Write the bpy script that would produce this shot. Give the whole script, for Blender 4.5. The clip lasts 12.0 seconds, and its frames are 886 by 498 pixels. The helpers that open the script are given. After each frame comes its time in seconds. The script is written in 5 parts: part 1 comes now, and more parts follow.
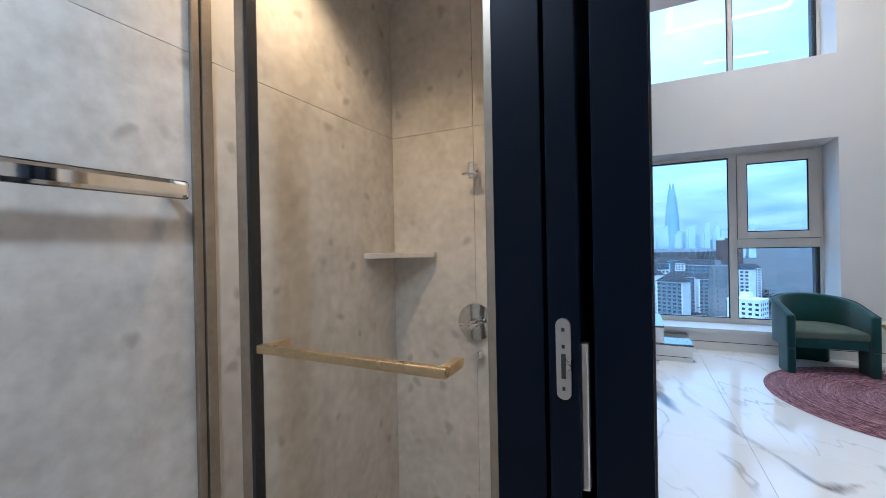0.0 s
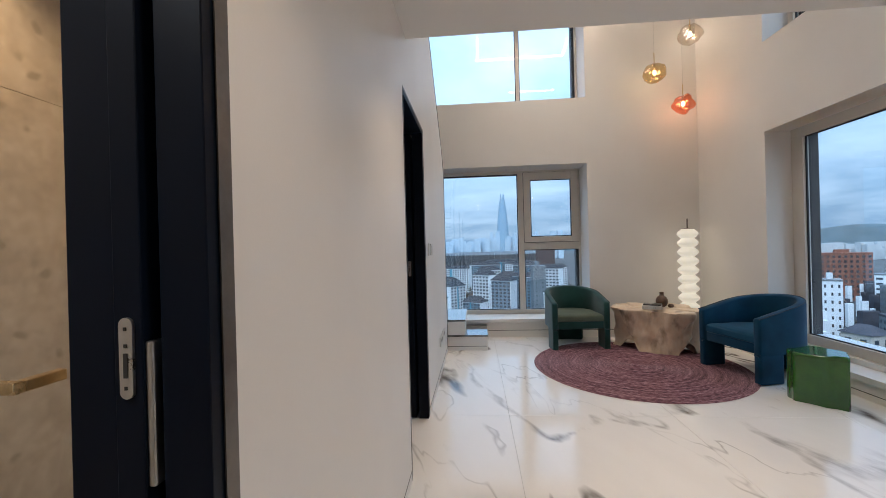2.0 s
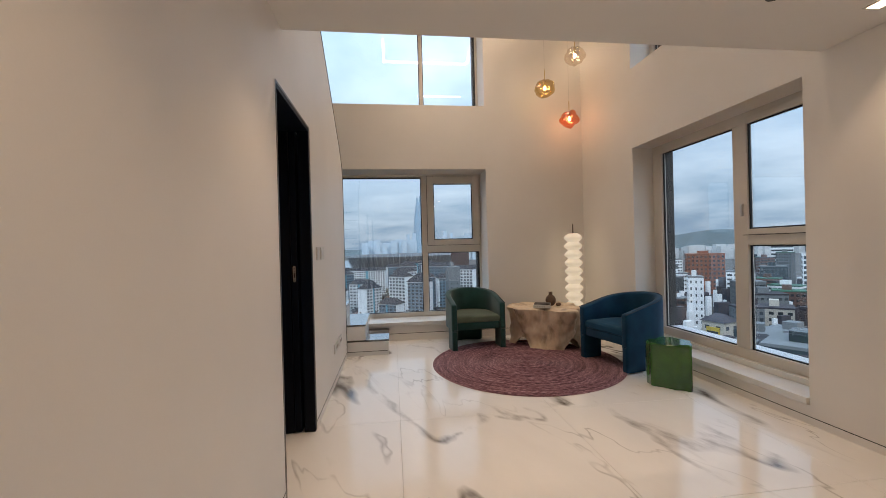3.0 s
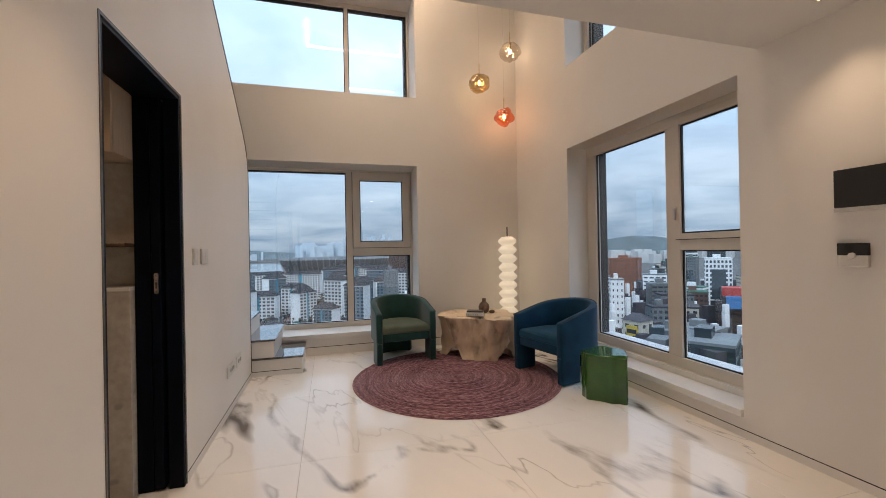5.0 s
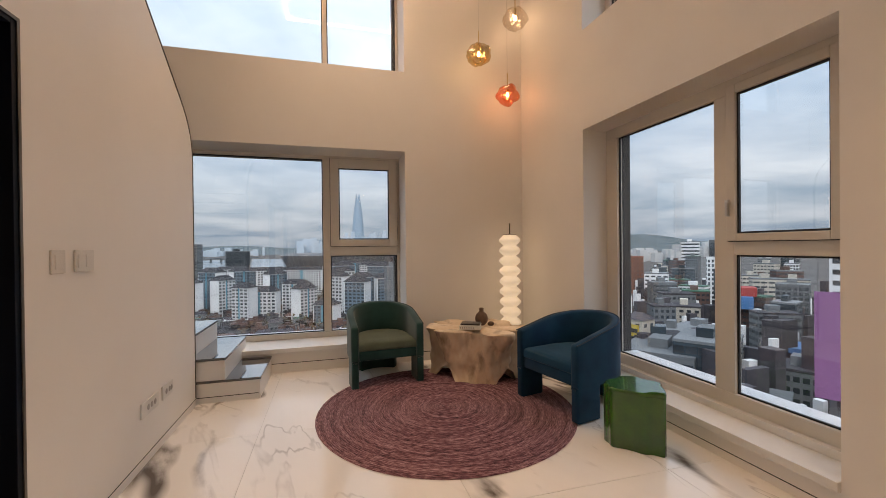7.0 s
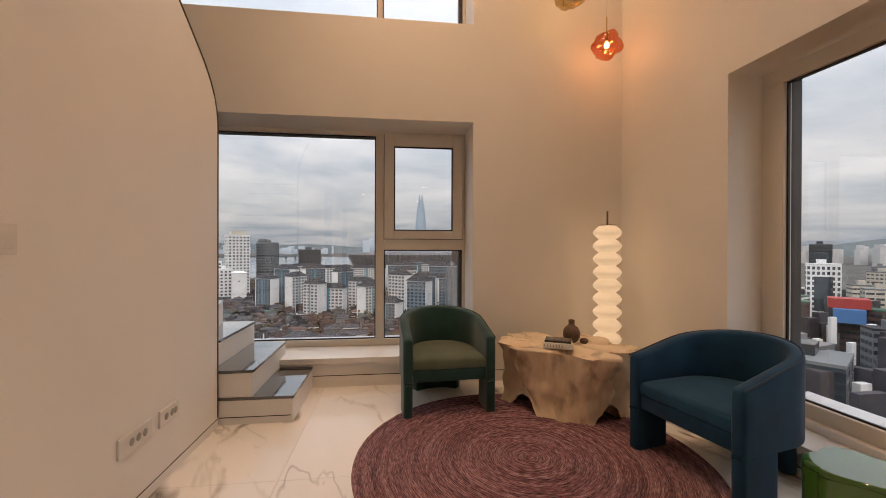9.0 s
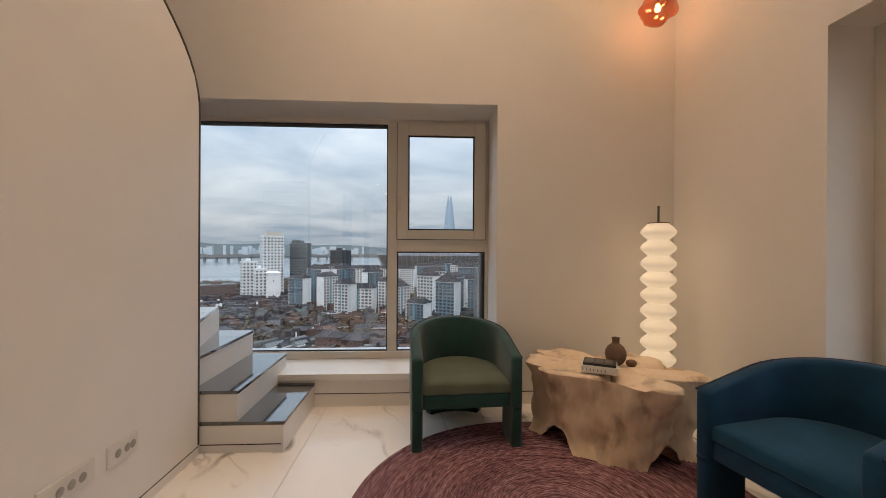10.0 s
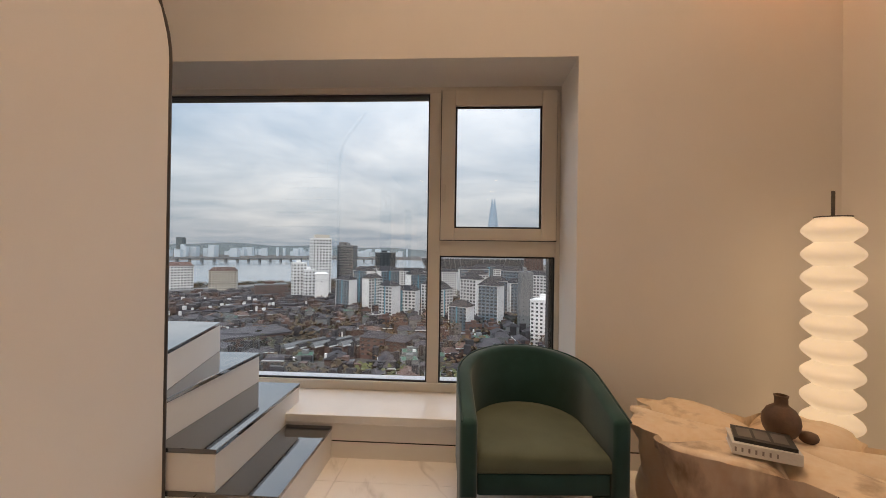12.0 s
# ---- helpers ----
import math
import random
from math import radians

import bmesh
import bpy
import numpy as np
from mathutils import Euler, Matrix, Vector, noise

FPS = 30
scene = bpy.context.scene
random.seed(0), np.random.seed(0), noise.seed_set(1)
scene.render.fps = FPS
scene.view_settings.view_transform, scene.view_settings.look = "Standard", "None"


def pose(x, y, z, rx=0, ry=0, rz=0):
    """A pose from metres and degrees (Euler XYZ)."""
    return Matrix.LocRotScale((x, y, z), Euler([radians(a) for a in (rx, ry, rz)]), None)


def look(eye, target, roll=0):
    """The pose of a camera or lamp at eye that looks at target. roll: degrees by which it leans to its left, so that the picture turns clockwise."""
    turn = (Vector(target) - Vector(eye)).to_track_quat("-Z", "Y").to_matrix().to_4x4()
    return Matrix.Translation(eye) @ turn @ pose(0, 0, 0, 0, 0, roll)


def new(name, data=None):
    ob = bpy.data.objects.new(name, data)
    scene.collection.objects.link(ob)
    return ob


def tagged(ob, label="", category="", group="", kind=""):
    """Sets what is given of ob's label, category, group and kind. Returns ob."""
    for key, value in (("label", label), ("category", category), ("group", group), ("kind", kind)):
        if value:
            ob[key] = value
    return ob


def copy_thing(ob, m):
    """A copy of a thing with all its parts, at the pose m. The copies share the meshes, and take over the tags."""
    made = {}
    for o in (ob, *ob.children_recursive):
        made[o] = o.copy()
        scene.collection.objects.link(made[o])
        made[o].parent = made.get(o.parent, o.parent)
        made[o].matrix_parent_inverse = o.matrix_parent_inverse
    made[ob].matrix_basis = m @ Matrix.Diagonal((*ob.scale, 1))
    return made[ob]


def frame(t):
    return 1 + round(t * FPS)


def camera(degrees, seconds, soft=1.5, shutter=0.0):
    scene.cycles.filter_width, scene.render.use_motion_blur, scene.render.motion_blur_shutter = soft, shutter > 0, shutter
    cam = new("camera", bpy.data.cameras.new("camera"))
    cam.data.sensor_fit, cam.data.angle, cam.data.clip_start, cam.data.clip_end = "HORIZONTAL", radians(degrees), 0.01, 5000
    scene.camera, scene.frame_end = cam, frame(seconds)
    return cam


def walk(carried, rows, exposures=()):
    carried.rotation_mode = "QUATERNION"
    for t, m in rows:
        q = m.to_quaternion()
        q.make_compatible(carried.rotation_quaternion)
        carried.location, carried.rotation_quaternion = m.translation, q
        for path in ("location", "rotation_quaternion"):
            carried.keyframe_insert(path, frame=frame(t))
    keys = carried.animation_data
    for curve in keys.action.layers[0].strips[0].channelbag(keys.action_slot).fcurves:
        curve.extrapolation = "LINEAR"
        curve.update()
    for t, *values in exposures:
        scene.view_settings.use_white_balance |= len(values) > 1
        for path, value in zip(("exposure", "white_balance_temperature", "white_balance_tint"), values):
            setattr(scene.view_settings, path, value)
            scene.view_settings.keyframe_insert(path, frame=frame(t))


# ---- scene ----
cam = camera(95.7, 12.0, soft=0.7)
PATH = [
    (0, (-0.009, 0.117, 1.294), (-0.884, 1.916, 1.289), -1.1),
    (0.5, (0.075, 0.078, 1.277), (-0.67, 1.934, 1.276), -1.4),
    (1, (0.164, 0.054, 1.275), (-0.397, 1.974, 1.27), -1.3),
    (1.5, (0.266, 0.083, 1.276), (-0.094, 2.05, 1.271), -1.4),
    (2, (0.392, 0.174, 1.277), (0.228, 2.168, 1.275), -1.5),
    (2.5, (0.483, 0.205, 1.288), (0.529, 2.204, 1.284), -1.5),
    (3, (0.586, 0.209, 1.29), (0.836, 2.194, 1.285), -1.5),
    (3.5, (0.659, 0.234, 1.288), (1.065, 2.192, 1.286), -1.4),
    (5.5, (0.879, 0.814, 1.285), (1.435, 2.735, 1.29), -1.0),
    (6, (0.985, 0.981, 1.288), (1.552, 2.899, 1.293), -0.8),
    (6.5, (1.045, 1.127, 1.273), (1.621, 3.042, 1.275), -0.7),
    (7, (1.114, 1.34, 1.319), (1.657, 3.265, 1.308), -0.6),
    (7.5, (1.128, 1.549, 1.27), (1.601, 3.492, 1.278), -0.3),
    (9.5, (1.294, 2.446, 1.249), (1.464, 4.439, 1.24), 0.2),
    (10, (1.355, 2.674, 1.256), (1.457, 4.671, 1.253), 0.3),
    (10.5, (1.344, 2.869, 1.258), (1.394, 4.868, 1.252), 0.5),
    (11, (1.314, 3.099, 1.258), (1.315, 5.099, 1.263), 0.6),
    (11.5, (1.278, 3.298, 1.25), (1.24, 5.297, 1.261), 0.7),
    (12, (1.305, 3.491, 1.257), (1.192, 5.487, 1.268), 0.8),
]
EXPOSURES = [(0.0, 0.82, 4150, 3), (1.0, 0.46, 4550, 4), (1.5, 0.42, 4800, 5), (2.5, 0.34, 5500, 9), (3.5, 0.15, 6100, 12), (5.5, 0.27, 5900, 12), (6.5, 0.25, 6450, 16), (7.5, 0.2, 7200, 20), (9.5, 0.18, 7900, 24), (10.0, 0.22, 6800, 16), (10.5, 0.26, 6000, 10), (11.4, 0.26, 6000, 11), (12.0, 0.25, 7400, 20)]
walk(cam, [(t, look(eye, target, roll)) for t, eye, target, roll in PATH], EXPOSURES)

# ---------------------------------------------------------------- world and light
world = bpy.data.worlds.new("world")
scene.world = world
world.use_nodes = True
wn, wl = world.node_tree.nodes, world.node_tree.links
background = wn["Background"]
sky = wn.new("ShaderNodeTexSky")
sky.sky_type, sky.sun_disc = "NISHITA", False
sky.sun_elevation, sky.sun_rotation = radians(38), radians(150)
sky.air_density, sky.dust_density = 1.5, 3.0
way = wn.new("ShaderNodeTexCoord")
split = wn.new("ShaderNodeSeparateXYZ")
wl.new(way.outputs["Generated"], split.inputs[0])
lift = wn.new("ShaderNodeMath"); lift.operation = "ADD"; lift.inputs[1].default_value = 0.13
wl.new(split.outputs["Z"], lift.inputs[0])
flat = wn.new("ShaderNodeCombineXYZ")
for axis in ("X", "Y"):
    div = wn.new("ShaderNodeMath"); div.operation = "DIVIDE"
    wl.new(split.outputs[axis], div.inputs[0]); wl.new(lift.outputs[0], div.inputs[1])
    wl.new(div.outputs[0], flat.inputs[axis])
clouds = wn.new("ShaderNodeTexNoise")
clouds.inputs["Scale"].default_value, clouds.inputs["Detail"].default_value, clouds.inputs["Roughness"].default_value = 0.75, 6, 0.55
clouds.inputs["Distortion"].default_value = 0.3
wl.new(flat.outputs[0], clouds.inputs["Vector"])
shade = wn.new("ShaderNodeValToRGB")
shade.color_ramp.elements[0].position, shade.color_ramp.elements[0].color = 0.34, (3.0, 4.4, 5.9, 1)
shade.color_ramp.elements[1].position, shade.color_ramp.elements[1].color = 0.68, (7.5, 8.6, 9.5, 1)
wl.new(clouds.outputs["Fac"], shade.inputs[0])
mixed = wn.new("ShaderNodeMix"); mixed.data_type = "RGBA"
mixed.inputs[0].default_value = 0.86
wl.new(sky.outputs[0], mixed.inputs[6]); wl.new(shade.outputs[0], mixed.inputs[7])
zen = wn.new("ShaderNodeMath"); zen.operation = "MULTIPLY_ADD"; zen.inputs[1].default_value, zen.inputs[2].default_value = 1.9, 0.66
wl.new(split.outputs["Z"], zen.inputs[0])
risen = wn.new("ShaderNodeVectorMath"); risen.operation = "SCALE"
wl.new(mixed.outputs[2], risen.inputs[0]); wl.new(zen.outputs[0], risen.inputs["Scale"])
wl.new(risen.outputs[0], background.inputs["Color"])
background.inputs["Strength"].default_value = 0.108

sun = new("sun", bpy.data.lights.new("sun", "SUN"))
sun.data.energy, sun.data.angle, sun.data.color = 0.9, radians(16), (1, 0.98, 0.95)
sun.matrix_world = look((0, 0, 0), (0.35, 0.75, -0.65))

COSY = (1.0, 0.67, 0.39)


def lamp(name, kind, m, power, colour, size=0.1, blend=0.6, spread=120):
    ob = new(name, bpy.data.lights.new(name, kind))
    ob.data.energy, ob.data.color, ob.matrix_world = power, colour, m
    if kind == "AREA":
        ob.data.size = size
        ob.data.spread = radians(spread)
    elif kind == "SPOT":
        ob.data.spot_size, ob.data.spot_blend, ob.data.shadow_soft_size = radians(spread), blend, size
    else:
        ob.data.shadow_soft_size = size
    return ob


# ---------------------------------------------------------------- the plan, in metres
XL, XB, YA, YBACK = 0.008, 3.427, 5.885, -1.4      # stair-side wall, window wall, end wall, rear wall
XBATH = -1.03                                     # back wall of the wet rooms and the stair
LOFT, LOFT_EDGE, TOP = 2.52, 2.52, 5.0            # loft soffit, its edge, upper ceiling
YF, XF = 6.31, 3.68                               # planes of the window frames
D1, D2, DH = (-0.22, 0.75), (2.365, 3.2), 2.18    # doorways

# ---------------------------------------------------------------- materials


def mat(name, colour, rough=0.5, metal=0.0, second=None, scale=4.0, fine=60.0, amount=0.5, bump=0.05, depth=0.01, coat=0.0, sheen=0.0, spread=(0.35, 0.65), stretch=None, rough_var=0.08, random_tint=0.0):
    """A node material: colour mottled towards second at two sizes, with fine relief."""
    m = bpy.data.materials.new(name)
    m.use_nodes = True
    n, l = m.node_tree.nodes, m.node_tree.links
    p = n["Principled BSDF"]
    second = second or tuple(c * 0.86 for c in colour)
    tc = n.new("ShaderNodeTexCoord")
    src = tc.outputs["Object"]
    if stretch:
        mp = n.new("ShaderNodeMapping"); mp.inputs["Scale"].default_value = stretch
        l.new(src, mp.inputs["Vector"]); src = mp.outputs[0]
    big, small = n.new("ShaderNodeTexNoise"), n.new("ShaderNodeTexNoise")
    big.inputs["Scale"].default_value, big.inputs["Detail"].default_value = scale, 5
    small.inputs["Scale"].default_value, small.inputs["Detail"].default_value = fine, 4
    l.new(src, big.inputs["Vector"]); l.new(src, small.inputs["Vector"])
    ramp = n.new("ShaderNodeValToRGB")
    ramp.color_ramp.elements[0].position, ramp.color_ramp.elements[1].position = spread
    ramp.color_ramp.elements[0].color, ramp.color_ramp.elements[1].color = (*colour, 1), (*second, 1)
    l.new(big.outputs["Fac"], ramp.inputs[0])
    mx = n.new("ShaderNodeMix"); mx.data_type, mx.blend_type = "RGBA", "OVERLAY"
    mx.inputs[0].default_value = amount * 0.35
    l.new(ramp.outputs[0], mx.inputs[6]); l.new(small.outputs["Fac"], mx.inputs[7])
    out = mx.outputs[2]
    if random_tint:
        oi = n.new("ShaderNodeObjectInfo")
        mr = n.new("ShaderNodeMapRange"); mr.inputs[3].default_value, mr.inputs[4].default_value = 1 - random_tint, 1 + random_tint
        l.new(oi.outputs["Random"], mr.inputs[0])
        hs = n.new("ShaderNodeHueSaturation")
        l.new(mr.outputs[0], hs.inputs["Value"]); l.new(out, hs.inputs["Color"]); out = hs.outputs[0]
    l.new(out, p.inputs["Base Color"])
    rr = n.new("ShaderNodeMapRange"); rr.inputs[3].default_value, rr.inputs[4].default_value = max(0.02, rough - rough_var), min(1, rough + rough_var)
    l.new(big.outputs["Fac"], rr.inputs[0]); l.new(rr.outputs[0], p.inputs["Roughness"])
    p.inputs["Metallic"].default_value, p.inputs["Coat Weight"].default_value, p.inputs["Sheen Weight"].default_value = metal, coat, sheen
    if bump:
        b = n.new("ShaderNodeBump"); b.inputs["Strength"].default_value, b.inputs["Distance"].default_value = bump, depth
        l.new(small.outputs["Fac"], b.inputs["Height"]); l.new(b.outputs[0], p.inputs["Normal"])
    return m


def glow(name, colour, strength, base=None):
    m = mat(name, base or colour, 0.5, bump=0)
    p = m.node_tree.nodes["Principled BSDF"]
    p.inputs["Emission Color"].default_value, p.inputs["Emission Strength"].default_value = (*colour, 1), strength
    return m


def clear(name, tint=(1, 1, 1), base=0.04, rough=0.0):
    """Thin glass: light goes straight through, the gloss grows towards grazing."""
    m = bpy.data.materials.new(name)
    m.use_nodes = True
    n, l = m.node_tree.nodes, m.node_tree.links
    n.remove(n["Principled BSDF"])
    a, g, mx, f = n.new("ShaderNodeBsdfTransparent"), n.new("ShaderNodeBsdfGlossy"), n.new("ShaderNodeMixShader"), n.new("ShaderNodeLayerWeight")
    a.inputs[0].default_value, g.inputs["Roughness"].default_value, f.inputs[0].default_value = (*tint, 1), rough, 0.5
    pw = n.new("ShaderNodeMath"); pw.operation = "POWER"; pw.inputs[1].default_value = 5
    l.new(f.outputs["Facing"], pw.inputs[0])
    ma = n.new("ShaderNodeMath"); ma.operation = "MULTIPLY_ADD"; ma.use_clamp = True
    ma.inputs[1].default_value, ma.inputs[2].default_value = 1 - base, base
    l.new(pw.outputs[0], ma.inputs[0])
    l.new(ma.outputs[0], mx.inputs[0]); l.new(a.outputs[0], mx.inputs[1]); l.new(g.outputs[0], mx.inputs[2])
    l.new(mx.outputs[0], n["Material Output"].inputs[0])
    return m


def marble():
    """White porcelain with grey-brown veins running aslant, glossy."""
    m = bpy.data.materials.new("marble_tile")
    m.use_nodes = True
    n, l = m.node_tree.nodes, m.node_tree.links
    p = n["Principled BSDF"]
    g = n.new("ShaderNodeNewGeometry")
    turned = n.new("ShaderNodeMapping"); turned.inputs["Rotation"].default_value = (0, 0, radians(-108))
    l.new(g.outputs["Position"], turned.inputs[0])
    rot = n.new("ShaderNodeMapping"); rot.inputs["Scale"].default_value = (0.40, 1.15, 1)
    l.new(turned.outputs[0], rot.inputs[0])
    warp = n.new("ShaderNodeTexNoise"); warp.inputs["Scale"].default_value, warp.inputs["Detail"].default_value = 1.6, 8
    warp.inputs["Roughness"].default_value = 0.62
    l.new(rot.outputs[0], warp.inputs[0])
    veins = []
    for scale, lo, hi, seed in ((0.70, 0.002, 0.018, 3.1), (1.5, 0.0, 0.008, 9.4)):
        nz = n.new("ShaderNodeTexNoise"); nz.noise_dimensions = "4D"
        nz.inputs["W"].default_value, nz.inputs["Scale"].default_value, nz.inputs["Detail"].default_value = seed, scale, 4
        nz.inputs["Distortion"].default_value = 0.55
        l.new(rot.outputs[0], nz.inputs["Vector"])
        s = n.new("ShaderNodeMath"); s.operation = "SUBTRACT"; s.inputs[1].default_value = 0.5
        l.new(nz.outputs["Fac"], s.inputs[0])
        a = n.new("ShaderNodeMath"); a.operation = "ABSOLUTE"; l.new(s.outputs[0], a.inputs[0])
        mr = n.new("ShaderNodeMapRange"); mr.inputs[1].default_value, mr.inputs[2].default_value, mr.inputs[3].default_value, mr.inputs[4].default_value = lo, hi, 1, 0
        l.new(a.outputs[0], mr.inputs[0]); veins.append(mr.outputs[0])
    patch = n.new("ShaderNodeMapRange"); patch.inputs[1].default_value, patch.inputs[2].default_value = 0.44, 0.60
    l.new(warp.outputs["Fac"], patch.inputs[0])
    faint = n.new("ShaderNodeMath"); faint.operation = "MULTIPLY"; faint.inputs[1].default_value = 0.45; l.new(veins[1], faint.inputs[0])
    mxm = n.new("ShaderNodeMath"); mxm.operation = "MAXIMUM"; l.new(veins[0], mxm.inputs[0]); l.new(faint.outputs[0], mxm.inputs[1])
    mul = n.new("ShaderNodeMath"); mul.operation = "MULTIPLY"; l.new(mxm.outputs[0], mul.inputs[0]); l.new(patch.outputs[0], mul.inputs[1])
    base = n.new("ShaderNodeValToRGB")
    base.color_ramp.elements[0].position, base.color_ramp.elements[0].color = 0.3, (0.90, 0.885, 0.86, 1)
    base.color_ramp.elements[1].position, base.color_ramp.elements[1].color = 0.7, (0.83, 0.815, 0.79, 1)
    l.new(warp.outputs["Fac"], base.inputs[0])
    c = n.new("ShaderNodeMix"); c.data_type = "RGBA"; c.inputs[7].default_value = (0.115, 0.095, 0.08, 1)
    l.new(mul.outputs[0], c.inputs[0]); l.new(base.outputs[0], c.inputs[6]); l.new(c.outputs[2], p.inputs["Base Color"])
    rg = n.new("ShaderNodeMapRange"); rg.inputs[3].default_value, rg.inputs[4].default_value = 0.07, 0.16
    l.new(warp.outputs["Fac"], rg.inputs[0]); l.new(rg.outputs[0], p.inputs["Roughness"])
    return m


def rug_weave():
    """Braided rug: strands run round the middle, mauve to dark plum."""
    m = bpy.data.materials.new("braided_rug")
    m.use_nodes = True
    n, l = m.node_tree.nodes, m.node_tree.links
    p = n["Principled BSDF"]
    tc, sp = n.new("ShaderNodeTexCoord"), n.new("ShaderNodeSeparateXYZ")
    l.new(tc.outputs["Object"], sp.inputs[0])
    ang = n.new("ShaderNodeMath"); ang.operation = "ARCTAN2"; l.new(sp.outputs[1], ang.inputs[0]); l.new(sp.outputs[0], ang.inputs[1])
    ln = n.new("ShaderNodeVectorMath"); ln.operation = "LENGTH"; l.new(tc.outputs["Object"], ln.inputs[0])
    ar = n.new("ShaderNodeMath"); ar.operation = "MULTIPLY"; l.new(ang.outputs[0], ar.inputs[0]); l.new(ln.outputs["Value"], ar.inputs[1])
    cmb = n.new("ShaderNodeCombineXYZ"); l.new(ar.outputs[0], cmb.inputs[0]); l.new(ln.outputs["Value"], cmb.inputs[1])
    mp = n.new("ShaderNodeMapping"); mp.inputs["Scale"].default_value = (20, 240, 1); l.new(cmb.outputs[0], mp.inputs[0])
    nz = n.new("ShaderNodeTexNoise"); nz.inputs["Scale"].default_value, nz.inputs["Detail"].default_value = 1.0, 4; l.new(mp.outputs[0], nz.inputs["Vector"])
    mp2 = n.new("ShaderNodeMapping"); mp2.inputs["Scale"].default_value = (1.3, 32, 1); l.new(cmb.outputs[0], mp2.inputs[0])
    nz2 = n.new("ShaderNodeTexNoise"); nz2.inputs["Scale"].default_value = 1.0; l.new(mp2.outputs[0], nz2.inputs["Vector"])
    av = n.new("ShaderNodeMath"); av.operation = "MULTIPLY_ADD"; av.inputs[1].default_value = 0.45; l.new(nz2.outputs["Fac"], av.inputs[0]); l.new(nz.outputs["Fac"], av.inputs[2])
    rp = n.new("ShaderNodeValToRGB")
    e = rp.color_ramp.elements
    e[0].position, e[0].color = 0.50, (0.028, 0.012, 0.022, 1)
    e[1].position, e[1].color = 0.96, (0.52, 0.33, 0.36, 1)
    mid = e.new(0.70); mid.color = (0.185, 0.080, 0.102, 1)
    l.new(av.outputs[0], rp.inputs[0]); l.new(rp.outputs[0], p.inputs["Base Color"])
    p.inputs["Roughness"].default_value, p.inputs["Sheen Weight"].default_value = 0.95, 0.1
    b = n.new("ShaderNodeBump"); b.inputs["Strength"].default_value, b.inputs["Distance"].default_value = 0.7, 0.006
    l.new(nz.outputs["Fac"], b.inputs["Height"]); l.new(b.outputs[0], p.inputs["Normal"])
    return m


PAINT = mat("wall_paint", (0.80, 0.775, 0.74), 0.5, second=(0.77, 0.745, 0.71), scale=1.2, fine=220, amount=0.15, bump=0.03, depth=0.002)
CEIL = mat("ceiling_paint", (0.78, 0.76, 0.73), 0.7, scale=1.0, fine=200, second=(0.76, 0.74, 0.71), amount=0.1, bump=0.02, depth=0.002)
PVC = mat("window_profile", (0.66, 0.62, 0.55), 0.42, second=(0.63, 0.59, 0.525), scale=3, fine=180, amount=0.15, bump=0.02, depth=0.001)
SILL = mat("sill_stone", (0.80, 0.79, 0.76), 0.22, second=(0.76, 0.75, 0.72), scale=6, fine=90, amount=0.2, bump=0.0)
GASKET = mat("black_gasket", (0.012, 0.012, 0.013), 0.5, scale=20, bump=0.02)
STEEL_OUT = mat("painted_metal_ledge", (0.75, 0.77, 0.80), 0.4, scale=9, bump=0.01)
GLASS = clear("window_glass", (0.98, 0.99, 0.985), 0.06)
SHOWER_GLASS = clear("shower_glass", (0.98, 0.985, 0.975), 0.012)
BLACK = mat("black_lacquer", (0.0022, 0.0050, 0.0135), 0.42, second=(0.0016, 0.0036, 0.0095), scale=2, fine=140, amount=0.2, bump=0.02, depth=0.001)
BLACK.node_tree.nodes["Principled BSDF"].inputs["Specular IOR Level"].default_value = 0.13
TRIM = mat("bronze_trim", (0.16, 0.145, 0.13), 0.35, metal=0.7, scale=8, bump=0.02)
EDGE = mat("dark_guard_edge", (0.075, 0.066, 0.058), 0.45, metal=0.3, scale=8, bump=0.02)
FLOOR = marble()
GROUT = mat("grout", (0.62, 0.60, 0.57), 0.85, scale=30, fine=200, bump=0.1)
TREAD = mat("black_stone_tread", (0.018, 0.018, 0.02), 0.05, second=(0.03, 0.03, 0.032), scale=5, fine=120, amount=0.4, bump=0.0, rough_var=0.015)
tp = TREAD.node_tree.nodes["Principled BSDF"]
tp.inputs["IOR"].default_value, tp.inputs["Coat Weight"].default_value, tp.inputs["Coat Roughness"].default_value = 2.0, 1.0, 0.02
STAIRWHITE = mat("stair_paint", (0.80, 0.785, 0.755), 0.42, scale=2, second=(0.77, 0.755, 0.725), amount=0.1, bump=0.02, depth=0.001)
STONE = mat("stone_tile", (0.57, 0.535, 0.48), 0.42, second=(0.485, 0.45, 0.395), scale=6, fine=26, amount=0.9, bump=0.06, depth=0.004, spread=(0.42, 0.66))
sn, sl = STONE.node_tree.nodes, STONE.node_tree.links
spots, grade, speck = sn.new("ShaderNodeTexVoronoi"), sn.new("ShaderNodeMapRange"), sn.new("ShaderNodeMix")
spots.inputs["Scale"].default_value, spots.inputs["Randomness"].default_value = 7.5, 1.0
wob = sn.new("ShaderNodeTexNoise"); wob.inputs["Scale"].default_value = 9.0
where = sn.new("ShaderNodeTexCoord"); shift = sn.new("ShaderNodeVectorMath"); shift.operation = "MULTIPLY_ADD"
shift.inputs[1].default_value = (0.09, 0.09, 0.09)
